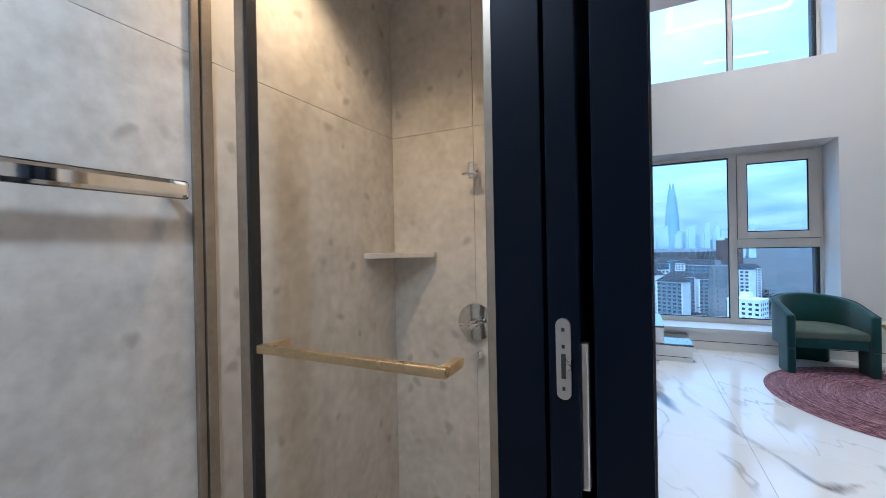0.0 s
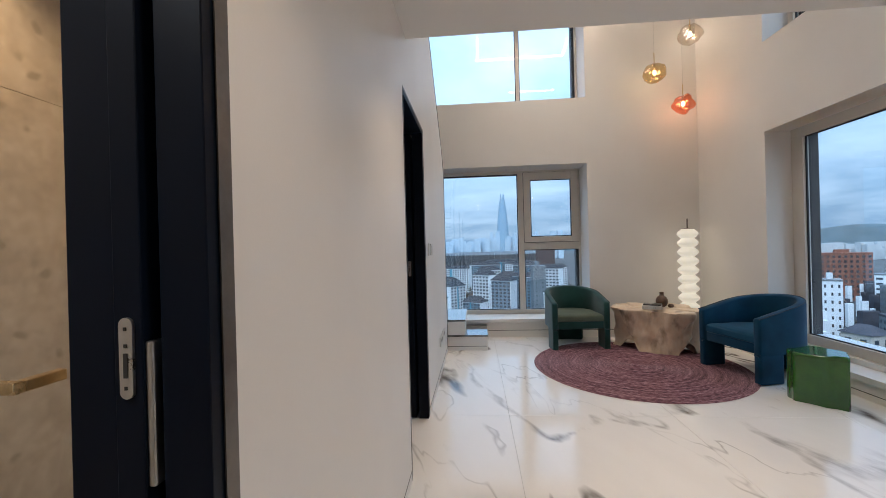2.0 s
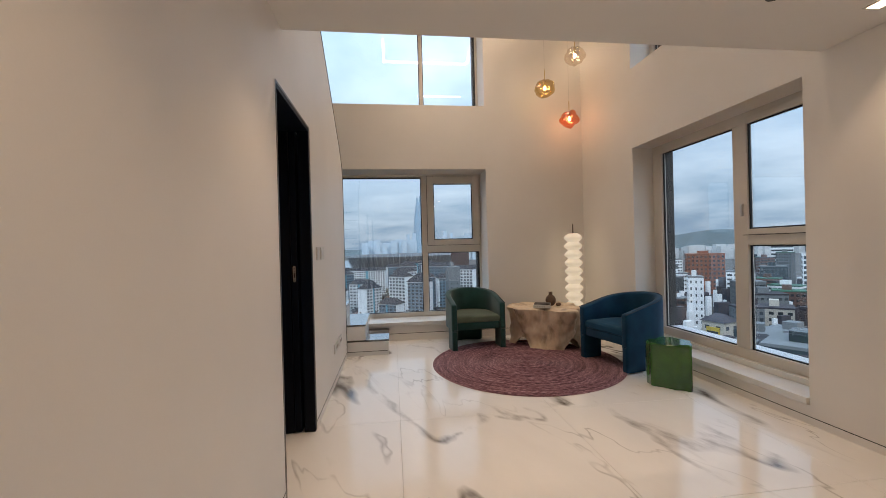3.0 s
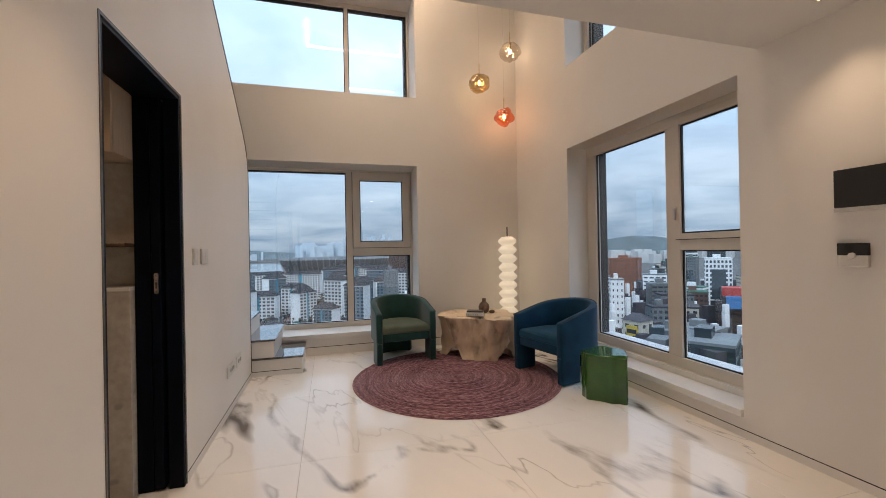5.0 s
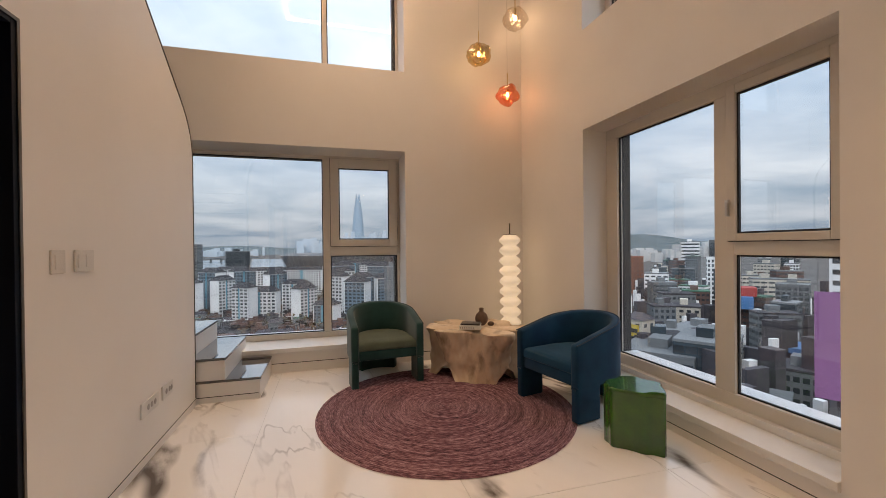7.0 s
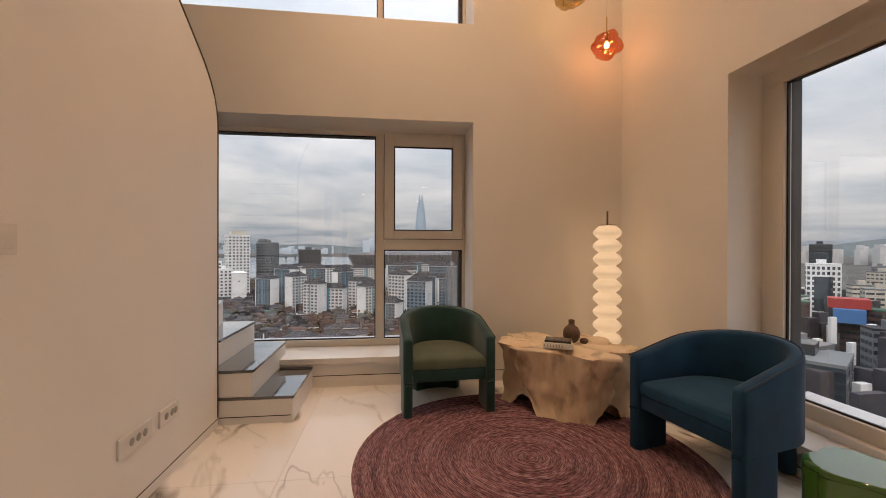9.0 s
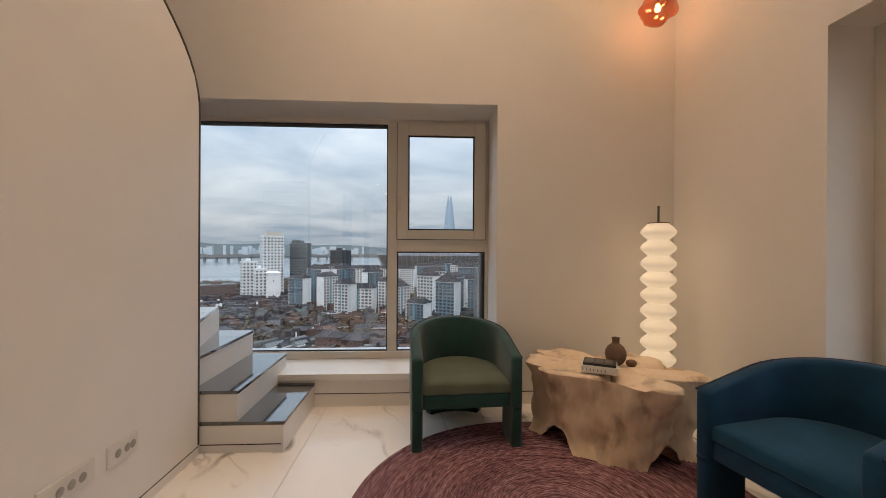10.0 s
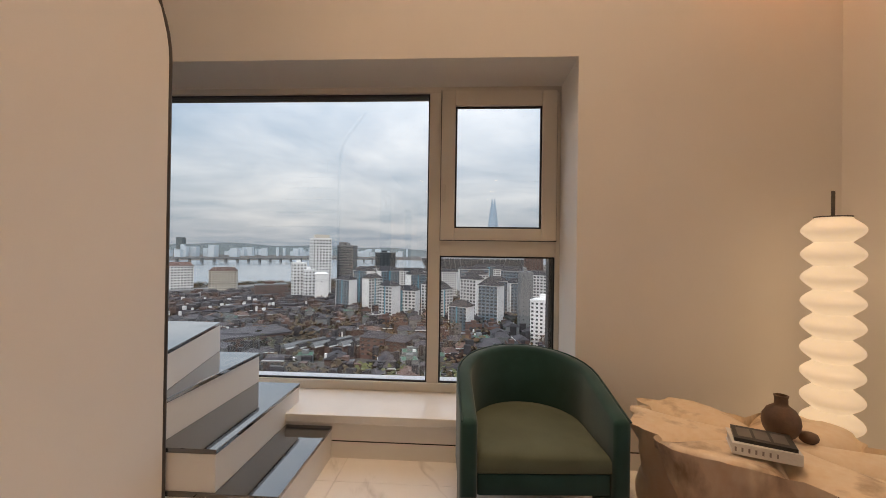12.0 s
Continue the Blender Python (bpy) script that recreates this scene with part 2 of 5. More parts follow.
sl.new(where.outputs["Object"], wob.inputs["Vector"]); sl.new(wob.outputs["Color"], shift.inputs[0]); sl.new(where.outputs["Object"], shift.inputs[2])
sl.new(shift.outputs[0], spots.inputs["Vector"])
grade.inputs[1].default_value, grade.inputs[2].default_value, grade.inputs[3].default_value, grade.inputs[4].default_value = 0.09, 0.19, 0.75, 0.0
sl.new(spots.outputs["Distance"], grade.inputs[0])
speck.data_type = "RGBA"; speck.inputs[7].default_value = (0.33, 0.30, 0.255, 1)
old = sn["Principled BSDF"].inputs["Base Color"].links[0].from_socket
sl.new(grade.outputs[0], speck.inputs[0]); sl.new(old, speck.inputs[6]); sl.new(speck.outputs[2], sn["Principled BSDF"].inputs["Base Color"])
BRASS = mat("brushed_brass", (0.62, 0.49, 0.28), 0.28, metal=1.0, scale=12, fine=160, bump=0.02)
BRONZE = mat("champagne_profile", (0.36, 0.31, 0.24), 0.35, metal=0.8, scale=12, bump=0.02)
CHROME = mat("polished_chrome", (0.80, 0.79, 0.77), 0.06, metal=1.0, scale=12, bump=0.0, rough_var=0.02)
SATIN = mat("satin_nickel", (0.62, 0.61, 0.59), 0.30, metal=1.0, scale=12, bump=0.02)
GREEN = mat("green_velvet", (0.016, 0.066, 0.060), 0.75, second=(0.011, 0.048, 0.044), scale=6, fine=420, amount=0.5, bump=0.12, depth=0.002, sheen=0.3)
# Same velvet as the shell; light on the seat is put into the colour.
GREEN_SEAT_LIT = mat("green_velvet_lit_seat", (0.115, 0.140, 0.098), 0.70, second=(0.094, 0.115, 0.080), scale=5, fine=420, amount=0.5, bump=0.12, depth=0.002, sheen=0.08)
BLUE = mat("petrol_blue_velvet", (0.004, 0.050, 0.108), 0.75, second=(0.003, 0.036, 0.082), scale=6, fine=420, amount=0.5, bump=0.12, depth=0.002, sheen=0.1)
# Blue seat likewise: the shell's velvet, lightened in colour for light from above.
BLUE_SEAT_LIT = mat("petrol_blue_velvet_lit_seat", (0.006, 0.062, 0.125), 0.72, second=(0.005, 0.048, 0.098), scale=5, fine=420, amount=0.5, bump=0.12, depth=0.002, sheen=0.08)
for velvet in (GREEN, GREEN_SEAT_LIT, BLUE, BLUE_SEAT_LIT):
    velvet.node_tree.nodes["Principled BSDF"].inputs["Specular IOR Level"].default_value = 0.22
RUG = rug_weave()
WOOD = mat("bleached_root_wood", (0.78, 0.64, 0.47), 0.42, second=(0.27, 0.165, 0.085), scale=6.5, fine=34, amount=0.8, bump=0.3, depth=0.006, spread=(0.53, 0.72), stretch=(1, 1, 0.5))
STOOLGREEN = mat("green_glaze", (0.030, 0.135, 0.010), 0.14, second=(0.020, 0.095, 0.010), scale=5, fine=50, amount=0.4, bump=0.02, depth=0.002, coat=0.6)
CLAY = mat("brown_clay", (0.15, 0.085, 0.05), 0.62, second=(0.10, 0.055, 0.033), scale=14, fine=110, amount=0.7, bump=0.2, depth=0.003)
PAPER = mat("book_paper", (0.78, 0.77, 0.74), 0.6, scale=8, fine=150, bump=0.03)
BOOKBLACK = mat("book_black", (0.018, 0.017, 0.017), 0.35, scale=8, bump=0.02)
BOOKINK = mat("spine_print", (0.30, 0.28, 0.26), 0.5, scale=30, bump=0.0)
BOOKGREY = mat("book_grey_print", (0.16, 0.15, 0.14), 0.4, scale=30, bump=0.0)
SCREEN = mat("black_screen", (0.010, 0.010, 0.011), 0.12, scale=5, bump=0.0)
PLASTIC = mat("white_plastic", (0.72, 0.70, 0.66), 0.38, scale=5, fine=150, bump=0.02, depth=0.001)
# Near-black: shade inside gaps, slots and grooves is put into the colour.
DARKSLOT = mat("dark_slot", (0.03, 0.028, 0.026), 0.6, scale=10, bump=0)
SHADE = glow("lamp_shade_glow", (1.0, 0.79, 0.52), 0.36, (0.86, 0.82, 0.74))
BULB = glow("bulb_glow", (1.0, 0.62, 0.30), 28.0)
LED = glow("led_strip_glow", (1.0, 0.70, 0.43), 21.0)
SPOTGLOW = glow("downlight_glow", (1.0, 0.68, 0.36), 5.0)
CLEARBLOWN = clear("clear_mirrored_glass", (0.90, 0.85, 0.78), 0.16, 0.02)
GOLDBLOWN = clear("gold_glass", (0.80, 0.64, 0.30), 0.26, 0.03)
COPPERBLOWN = clear("copper_red_glass", (0.93, 0.46, 0.28), 0.14, 0.02)

# ---------------------------------------------------------------- mesh helpers


def box(bm, x0, x1, y0, y1, z0, z1, bevel=0.0):
    x0, x1 = sorted((x0, x1)); y0, y1 = sorted((y0, y1)); z0, z1 = sorted((z0, z1))
    v = [bm.verts.new(c) for c in ((x0, y0, z0), (x1, y0, z0), (x1, y1, z0), (x0, y1, z0), (x0, y0, z1), (x1, y0, z1), (x1, y1, z1), (x0, y1, z1))]
    faces = [bm.faces.new([v[i] for i in f]) for f in ((3, 2, 1, 0), (4, 5, 6, 7), (0, 1, 5, 4), (1, 2, 6, 5), (2, 3, 7, 6), (3, 0, 4, 7))]
    if bevel:
        edges = list({e for f in faces for e in f.edges})
        bmesh.ops.bevel(bm, geom=edges, offset=bevel, segments=2, affect="EDGES", profile=0.5)
    return bm


def boxes(*rows, bevel=0.0):
    bm = bmesh.new()
    for r in rows:
        box(bm, *r, bevel=bevel)
    return bm


def prism(points, axis, a0, a1, bevel=0.0):
    """A polygon pulled along an axis; points are pairs in the other two axes, in order."""
    bm = bmesh.new()
    def at(p, a):
        return (a, p[0], p[1]) if axis == "x" else (p[0], a, p[1]) if axis == "y" else (p[0], p[1], a)
    lo, hi = [bm.verts.new(at(p, a0)) for p in points], [bm.verts.new(at(p, a1)) for p in points]
    bm.faces.new(lo); bm.faces.new(hi)
    k = len(points)
    for i in range(k):
        bm.faces.new((lo[i], lo[(i + 1) % k], hi[(i + 1) % k], hi[i]))
    bmesh.ops.recalc_face_normals(bm, faces=bm.faces)
    if bevel:
        bmesh.ops.bevel(bm, geom=list(bm.edges), offset=bevel, segments=2, affect="EDGES", profile=0.5)
    return bm


def lathe(profile, turns=40, wobble=None):
    """Rings of (radius, height) turned round z; wobble(angle, i) scales the radius."""
    bm = bmesh.new()
    rings = []
    for i, (r, z) in enumerate(profile):
        ring = []
        for k in range(turns):
            a = 2 * math.pi * k / turns
            q = r * (wobble(a, i) if wobble else 1)
            ring.append(bm.verts.new((q * math.cos(a), q * math.sin(a), z)))
        rings.append(ring)
    for u, v in zip(rings, rings[1:]):
        for k in range(turns):
            bm.faces.new((u[k], u[(k + 1) % turns], v[(k + 1) % turns], v[k]))
    bm.faces.new(list(reversed(rings[0]))); bm.faces.new(rings[-1])
    return bm


def tube(points, radius, sides=10, closed=False):
    bm = bmesh.new()
    pts = [Vector(p) for p in points]
    rings = []
    for i, p in enumerate(pts):
        a = pts[i - 1] if i or closed else pts[0]
        b = pts[(i + 1) % len(pts)] if i < len(pts) - 1 or closed else pts[-1]
        d = (b - a).normalized()
        u = d.cross(Vector((0, 0, 1)) if abs(d.z) < 0.9 else Vector((1, 0, 0))).normalized()
        w = d.cross(u)
        rings.append([bm.verts.new(p + radius * (math.cos(t) * u + math.sin(t) * w)) for t in (2 * math.pi * k / sides for k in range(sides))])
    pairs = list(zip(rings, rings[1:])) + ([(rings[-1], rings[0])] if closed else [])
    for u, v in pairs:
        for k in range(sides):
            bm.faces.new((u[k], u[(k + 1) % sides], v[(k + 1) % sides], v[k]))
    if not closed:
        bm.faces.new(list(reversed(rings[0]))); bm.faces.new(rings[-1])
    bmesh.ops.recalc_face_normals(bm, faces=bm.faces)
    return bm


def mesh_of(name, bm, material, smooth=None):
    me = bpy.data.meshes.new(name)
    bm.to_mesh(me); bm.free()
    me.materials.append(material)
    if smooth is not None:
        me.polygons.foreach_set("use_smooth", [True] * len(me.polygons))
        if smooth < 180:
            me.set_sharp_from_angle(angle=radians(smooth))
    return me


def part(name, bm, material, parent, label="", smooth=None, at=None):
    ob = new(name, mesh_of(name, bm, material, smooth))
    ob.parent = parent
    if at is not None:
        ob.matrix_basis = at
    return tagged(ob, label)


def solid(name, bm, material, label, category, group="", kind="", smooth=None, at=None):
    ob = new(name, mesh_of(name, bm, material, smooth))
    if at is not None:
        ob.matrix_basis = at
    return tagged(ob, label, category, group, kind)


def thing(name, label, category, at=None, group="", kind=""):
    ob = new(name)
    ob.empty_display_size = 0.1
    if at is not None:
        ob.matrix_basis = at
    return tagged(ob, label, category, group, kind)

# ---------------------------------------------------------------- structure


def wall_with_holes(u0, u1, z0, z1, holes, make):
    """Boxes that fill a wall round stacked holes which share one u range. make(u0, u1, z0, z1) adds a box."""
    a, b = holes[0][:2]
    make(u0, a, z0, z1); make(b, u1, z0, z1)
    low = z0
    for _, _, h0, h1 in holes:
        make(a, b, low, h0); low = h1
    make(a, b, low, z1)


CLAD = mat("dark_facade_cladding", (0.035, 0.036, 0.039), 0.55, scale=3, bump=0.05)
HA = [(-1.045, 1.955, 0.21, 2.415), (-1.045, 1.955, 3.325, 4.72)]
HB = [(2.65, 4.63, 0.135, 2.41), (2.65, 4.63, 3.345, 4.72)]
HC = [(-0.54, 0.99, 0.90, 2.41)]
bm, cl = bmesh.new(), bmesh.new()
wall_with_holes(-1.25, XB, 0, TOP, HA, lambda u0, u1, z0, z1: box(bm, u0, u1, YA, 6.37, z0, z1))
wall_with_holes(-1.25, XB + 0.45, 0, TOP, [(a + 0.06, b - 0.06, c + 0.08, d - 0.04) for a, b, c, d in HA], lambda u0, u1, z0, z1: box(cl, u0, u1, 6.372, 6.47, z0, z1))
wall_end = solid("wall_north", bm, PAINT, "warm white painted end wall with deep window recesses", "wall", kind="structure")
part("outer_cladding", cl, CLAD, wall_end, "dark grey facade cladding")
bm, cl = bmesh.new(), bmesh.new()
wall_with_holes(YBACK - 0.2, 1.8, 0, TOP, HC, lambda u0, u1, z0, z1: box(bm, XB, 3.742, u0, u1, z0, z1))
wall_with_holes(1.8, 6.37, 0, TOP, HB, lambda u0, u1, z0, z1: box(bm, XB, 3.742, u0, u1, z0, z1))
wall_with_holes(YBACK - 0.2, 1.8, 0, TOP, HC, lambda u0, u1, z0, z1: box(cl, 3.744, 3.87, u0, u1, z0, z1))
wall_with_holes(1.8, 6.368, 0, TOP, [(a + 0.06, b - 0.10, c + 0.1, d - 0.05) for a, b, c, d in HB], lambda u0, u1, z0, z1: box(cl, 3.744, 3.87, u0, u1, z0, z1))
wall_window = solid("wall_east", bm, PAINT, "warm white painted side wall with tall window recesses", "wall", kind="structure")
part("outer_cladding", cl, CLAD, wall_window, "dark grey facade cladding")
solid("wall_south", boxes((-1.25, XB, YBACK - 0.2, YBACK, 0, TOP)), PAINT, "plain white painted rear wall", "wall", kind="structure")
solid("wall_outer_west", boxes((-1.25, XBATH - 0.02, YBACK, YA, 0, TOP)), PAINT, "white painted wall behind wet rooms and stair", "wall", kind="structure")

# stair-side wall: two skins with the pocket for the sliding doors between
SLOPE = 0.682
def guard_z(y):
    return 2.767 + SLOPE * (4.489 - y)
bend = []
for k in range(9):                                   # rounded bend at the head of the upright edge
    s = k / 8
    p0, p1, p2 = Vector((5.165, 2.06)), Vector((5.165, guard_z(5.165))), Vector((4.90, guard_z(4.90)))
    q = (1 - s) ** 2 * p0 + 2 * s * (1 - s) * p1 + s * s * p2
    bend.append((q.x, q.y))
outline = [(D2[1], 0), (5.165, 0)] + bend + [(2.45, guard_z(2.45)), (2.45, DH + 0.3), (D2[1], DH + 0.3)]
bm = prism(outline, "x", XL - 0.06, XL)
for y0, y1, z0, z1 in ((YBACK, D1[0], 0, LOFT), (D1[0], D1[1], DH, LOFT), (D1[1], D2[0], 0, LOFT), (D2[0], 2.45, DH, LOFT), (2.45, D2[1], DH, DH + 0.3)):
    box(bm, XL - 0.06, XL, y0, y1, z0, z1)
for y0, y1, z0, z1 in ((YBACK, D1[0], 0, LOFT), (D1[0], D1[1], DH, LOFT), (D1[1], D2[0], 0, LOFT), (D2[0], D2[1], DH, 2.4), (D2[1], 4.15, 0, 2.4)):
    box(bm, -0.21, -0.15, y0, y1, z0, z1)
wall_stair = solid("wall_west", bm, PAINT, "smooth white partition with sloping stair guard edge", "wall", kind="structure")
rim = [(XL + 0.001, y, z) for y, z in [(5.165, 0.06)] + bend + [(2.45, guard_z(2.45))]]
part("edge_trim", tube([(XL - 0.009, p[1] + 0.003, p[2] + 0.003) for p in rim], 0.014, 8), EDGE, wall_stair, "thin dark edge trim", smooth=60)

# soffit of the loft, upper ceiling
solid("ceiling_loft", boxes((-1.05, XB, YBACK, LOFT_EDGE, LOFT, LOFT + 0.26)), CEIL, "white painted loft soffit over the entrance zone", "ceiling", kind="structure")
solid("ceiling_upper", boxes((-1.25, XB + 0.3, YBACK - 0.2, 6.37, TOP, TOP + 0.15)), CEIL, "white painted ceiling of the double-height room", "ceiling", kind="structure")

# skirting: a flush strip, and a dark strip that paints in the groove's shade
for name, rows, dark in (
    ("baseboard", [(XL, XL + 0.002, D1[1] + 0.04, D2[0] - 0.001, 0, 0.05), (XL, XL + 0.002, D2[1] + 0.002, 5.165, 0, 0.05)], [(XL, XL + 0.001, D1[1] + 0.04, D2[0], 0.05, 0.056), (XL, XL + 0.001, D2[1], 5.165, 0.05, 0.056)]),
    ("baseboard", [(XB - 0.002, XB, YBACK, YA, 0, 0.05)], [(XB - 0.001, XB, YBACK, YA, 0.05, 0.056)]),
    ("baseboard", [(0.51, XB, YA - 0.002, YA, 0, 0.098)], [(0.51, XB, YA - 0.001, YA, 0.098, 0.105)])):
    b = solid(name, boxes(*rows), PAINT, "flush white skirting with a dark strip painted in as groove shade", "skirting", kind="structure")
    part("groove", boxes(*dark), DARKSLOT, b, "dark strip for the shade of a groove")

# ---------------------------------------------------------------- windows


def window(name, lab, put, u0, u1, z0, z1, panes, members, sashes, d):
    """put(u0, u1, d0, d1, z0, z1) gives a box row; d is the frame's room-side plane."""
    w = thing(name, lab, "window", kind="structure")
    part("window_frame", boxes(*[put(a, b, d, d + 0.06, c, e) for a, b, c, e in members], bevel=0.004), PVC, w, "pale beige window profile")
    for a, b, c, e in panes:
        g = part("pane", boxes(put(a - 0.008, b + 0.008, d + 0.040, d + 0.046, c - 0.008, e + 0.008)), GLASS, w)
        g.visible_shadow = False
        t = 0.011
        part("gasket", boxes(put(a, a + t, d + 0.024, d + 0.038, c, e), put(b - t, b, d + 0.024, d + 0.038, c, e), put(a + t, b - t, d + 0.024, d + 0.038, c, c + t), put(a + t, b - t, d + 0.024, d + 0.038, e - t, e)), GASKET, w, "black rubber gasket")
    for a, b, c, e, ga, gb, gc, ge in sashes:
        f = d - 0.026
        e_ = 0.005
        # Solid dark strips put in for the shade of the sash gap.
        part("sash_gap_shade", boxes(put(a - e_, a, d - 0.004, d + 0.02, c - e_, e + e_), put(b, b + e_, d - 0.004, d + 0.02, c - e_, e + e_), put(a, b, d - 0.004, d + 0.02, c - e_, c), put(a, b, d - 0.004, d + 0.02, e, e + e_)), DARKSLOT, w, "dark strips for the shade in the gap round the sash")
        part("sash", boxes(put(a, ga, f, f + 0.052, c, e), put(gb, b, f, f + 0.052, c, e), put(ga, gb, f, f + 0.052, c, gc), put(ga, gb, f, f + 0.052, ge, e), bevel=0.005), PVC, w, "beige opening sash")
        t = 0.012
        part("gasket", boxes(put(ga, ga + t, f + 0.018, f + 0.034, gc, ge), put(gb - t, gb, f + 0.018, f + 0.034, gc, ge), put(ga + t, gb - t, f + 0.018, f + 0.034, gc, gc + t), put(ga + t, gb - t, f + 0.018, f + 0.034, ge - t, ge)), GASKET, w, "black rubber gasket")
        g = part("pane", boxes(put(ga - 0.008, gb + 0.008, f + 0.036, f + 0.042, gc - 0.008, ge + 0.008)), GLASS, w)
        g.visible_shadow = False
    return w


def put_a(u0, u1, d0, d1, z0, z1):
    return (u0, u1, d0, d1, z0, z1)


def put_b(u0, u1, d0, d1, z0, z1):
    return (d0, d1, u0, u1, z0, z1)


wa = window("window_1", "large beige framed window with a small tilting sash, view of the city", put_a, 0, 0, 0, 0,
    [(-0.995, 1.04, 0.325, 2.375), (1.122, 1.925, 0.325, 1.225)],
    [(-1.045, 1.955, 2.375, 2.42), (-1.045, 1.955, 0.263, 0.325), (-1.045, -0.995, 0.325, 2.375), (1.925, 1.955, 0.325, 2.375), (1.04, 1.122, 0.325, 2.375), (1.122, 1.925, 1.225, 1.335)],
    [(1.126, 1.925, 1.337, 2.385, 1.223, 1.823, 1.419, 2.273)], YF)
part("handle", boxes((1.140, 1.158, 6.266, 6.284, 1.60, 1.72), bevel=0.005), PVC, wa, "small beige window handle")
window("window_2", "high pale framed window above the lower one", put_a, 0, 0, 0, 0,
    [(-0.995, 1.055, 3.40, 4.66), (1.105, 1.925, 3.40, 4.66)],
    [(-1.045, 1.955, 4.66, 4.72), (-1.045, 1.955, 3.325, 3.40), (-1.045, -0.995, 3.40, 4.66), (1.925, 1.955, 3.40, 4.66), (1.055, 1.105, 3.40, 4.66)], [], YF)
wb = window("window_3", "tall beige framed corner window with an opening sash and wide city view", put_b, 0, 0, 0, 0,
    [(3.505, 4.48, 0.325, 2.31), (2.74, 3.365, 0.325, 1.245)],
    [(2.65, 4.63, 2.31, 2.41), (2.65, 4.63, 0.235, 0.325), (4.48, 4.63, 0.325, 2.31), (2.65, 2.74, 0.325, 2.31), (3.365, 3.505, 0.325, 2.31), (2.74, 3.365, 1.245, 1.335)],
    [(2.74, 3.40, 1.337, 2.36, 2.82, 3.335, 1.385, 2.30)], XF)
part("handle", boxes((3.630, 3.654, 3.372, 3.390, 1.50, 1.60), (3.635, 3.654, 3.366, 3.396, 1.58, 1.61), bevel=0.004), SATIN, wb, "satin metal window handle")
window("window_4", "high pale framed side window", put_b, 0, 0, 0, 0,
    [(3.505, 4.56, 3.42, 4.66), (2.72, 3.43, 3.42, 4.66)],
    [(2.65, 4.63, 4.66, 4.72), (2.65, 4.63, 3.345, 3.42), (4.56, 4.63, 3.42, 4.66), (2.65, 2.72, 3.42, 4.66), (3.43, 3.505, 3.42, 4.66)], [], XF)
window("window_5", "beige framed kitchen window", put_b, 0, 0, 0, 0,
    [(-0.47, 0.19, 0.97, 2.34), (0.26, 0.92, 0.97, 2.34)],
    [(-0.54, 0.99, 2.34, 2.41), (-0.54, 0.99, 0.90, 0.97), (-0.54, -0.47, 0.97, 2.34), (0.92, 0.99, 0.97, 2.34), (0.19, 0.26, 0.97, 2.34)], [], XF)
solid("window_sill", boxes((-1.045, 1.955, YA - 0.02, YF + 0.06, 0.212, 0.262), bevel=0.004), SILL, "polished white stone window sill", "window sill", kind="structure")
solid("window_sill", boxes((XB - 0.022, XF + 0.06, 2.652, 4.628, 0.137, 0.187), (XF - 0.04, XF + 0.06, 2.652, 4.628, 0.187, 0.235), bevel=0.004), SILL, "polished white stone window sill", "window sill", kind="structure")
solid("outer_ledge", boxes((-0.98, 1.89, 6.38, 6.50, 0.29, 0.315)), STEEL_OUT, "pale metal outer window ledge", "ledge", kind="structure")
solid("outer_ledge", boxes((3.75, 3.92, 2.72, 4.52, 0.29, 0.315)), STEEL_OUT, "pale metal outer window ledge", "ledge", kind="structure")

# ---------------------------------------------------------------- sliding doors in the partition


def sliding_door(name, lab, y0, y1, leaf_end, reach=0.004, edge_pull=True):
    d = thing(name, lab, "sliding door", kind="structure")
    xo, xi = XL - 0.001, -0.213
    f = 0.03
    rows = [(xo, XL - 0.075, y1 - f, y1, 0, DH), (-0.137, xi, y1 - f, y1, 0, DH), (xo, xi, y0, y0 + f, 0, DH), (xo, xi, y0 + f, y1 - f, DH - f, DH), (XL - 0.075, -0.137, y1 - f, y1, DH - f - 0.003, DH)]
    part("door_frame", boxes(*rows, bevel=0.002), BLACK, d, "black lacquered door lining")
    trims = [(XL + 0.0005, XL + 0.003, y1 - 0.004, y1 + reach, 0, DH + 0.004), (XL + 0.0005, XL + 0.003, y0 - 0.004, y0 + 0.008, 0, DH + 0.004), (XL + 0.0005, XL + 0.003, y0 + 0.008, y1 - 0.004, DH - 0.010, DH + 0.004)]
    part("architrave", boxes(*trims), TRIM, d, "slim bronze edge trim")
    leaf = part("leaf", boxes((-0.129, -0.085, y1 - f - 0.012, leaf_end, 0.012, DH - f - 0.005), bevel=0.002), BLACK, d, "black door leaf slid into its pocket")
    yl = y1 - f - 0.0135
    plate = prism([(-0.107 + 0.0105 * math.cos(a), (1.180 if math.sin(a) >= 0 else 1.085) + 0.0105 * math.sin(a)) for a in (2 * math.pi * k / 20 for k in range(20))], "y", yl - 0.003, yl + 0.002)
    part("lock_plate", plate, SATIN, leaf, "rounded satin lock plate")
    part("lock_slot", boxes((-0.110, -0.104, yl - 0.0045, yl - 0.003, 1.105, 1.140), (-0.109, -0.105, yl - 0.0045, yl - 0.003, 1.148, 1.153), (-0.109, -0.105, yl - 0.0045, yl - 0.003, 1.172, 1.177), (-0.109, -0.105, yl - 0.0045, yl - 0.003, 1.088, 1.093)), DARKSLOT, leaf, "dark latch slot")
    if edge_pull:
        part("pull", boxes((-0.086, -0.074, yl + 0.006, yl + 0.03, 0.945, 1.155), bevel=0.003), SATIN, leaf, "satin edge pull")
    return d


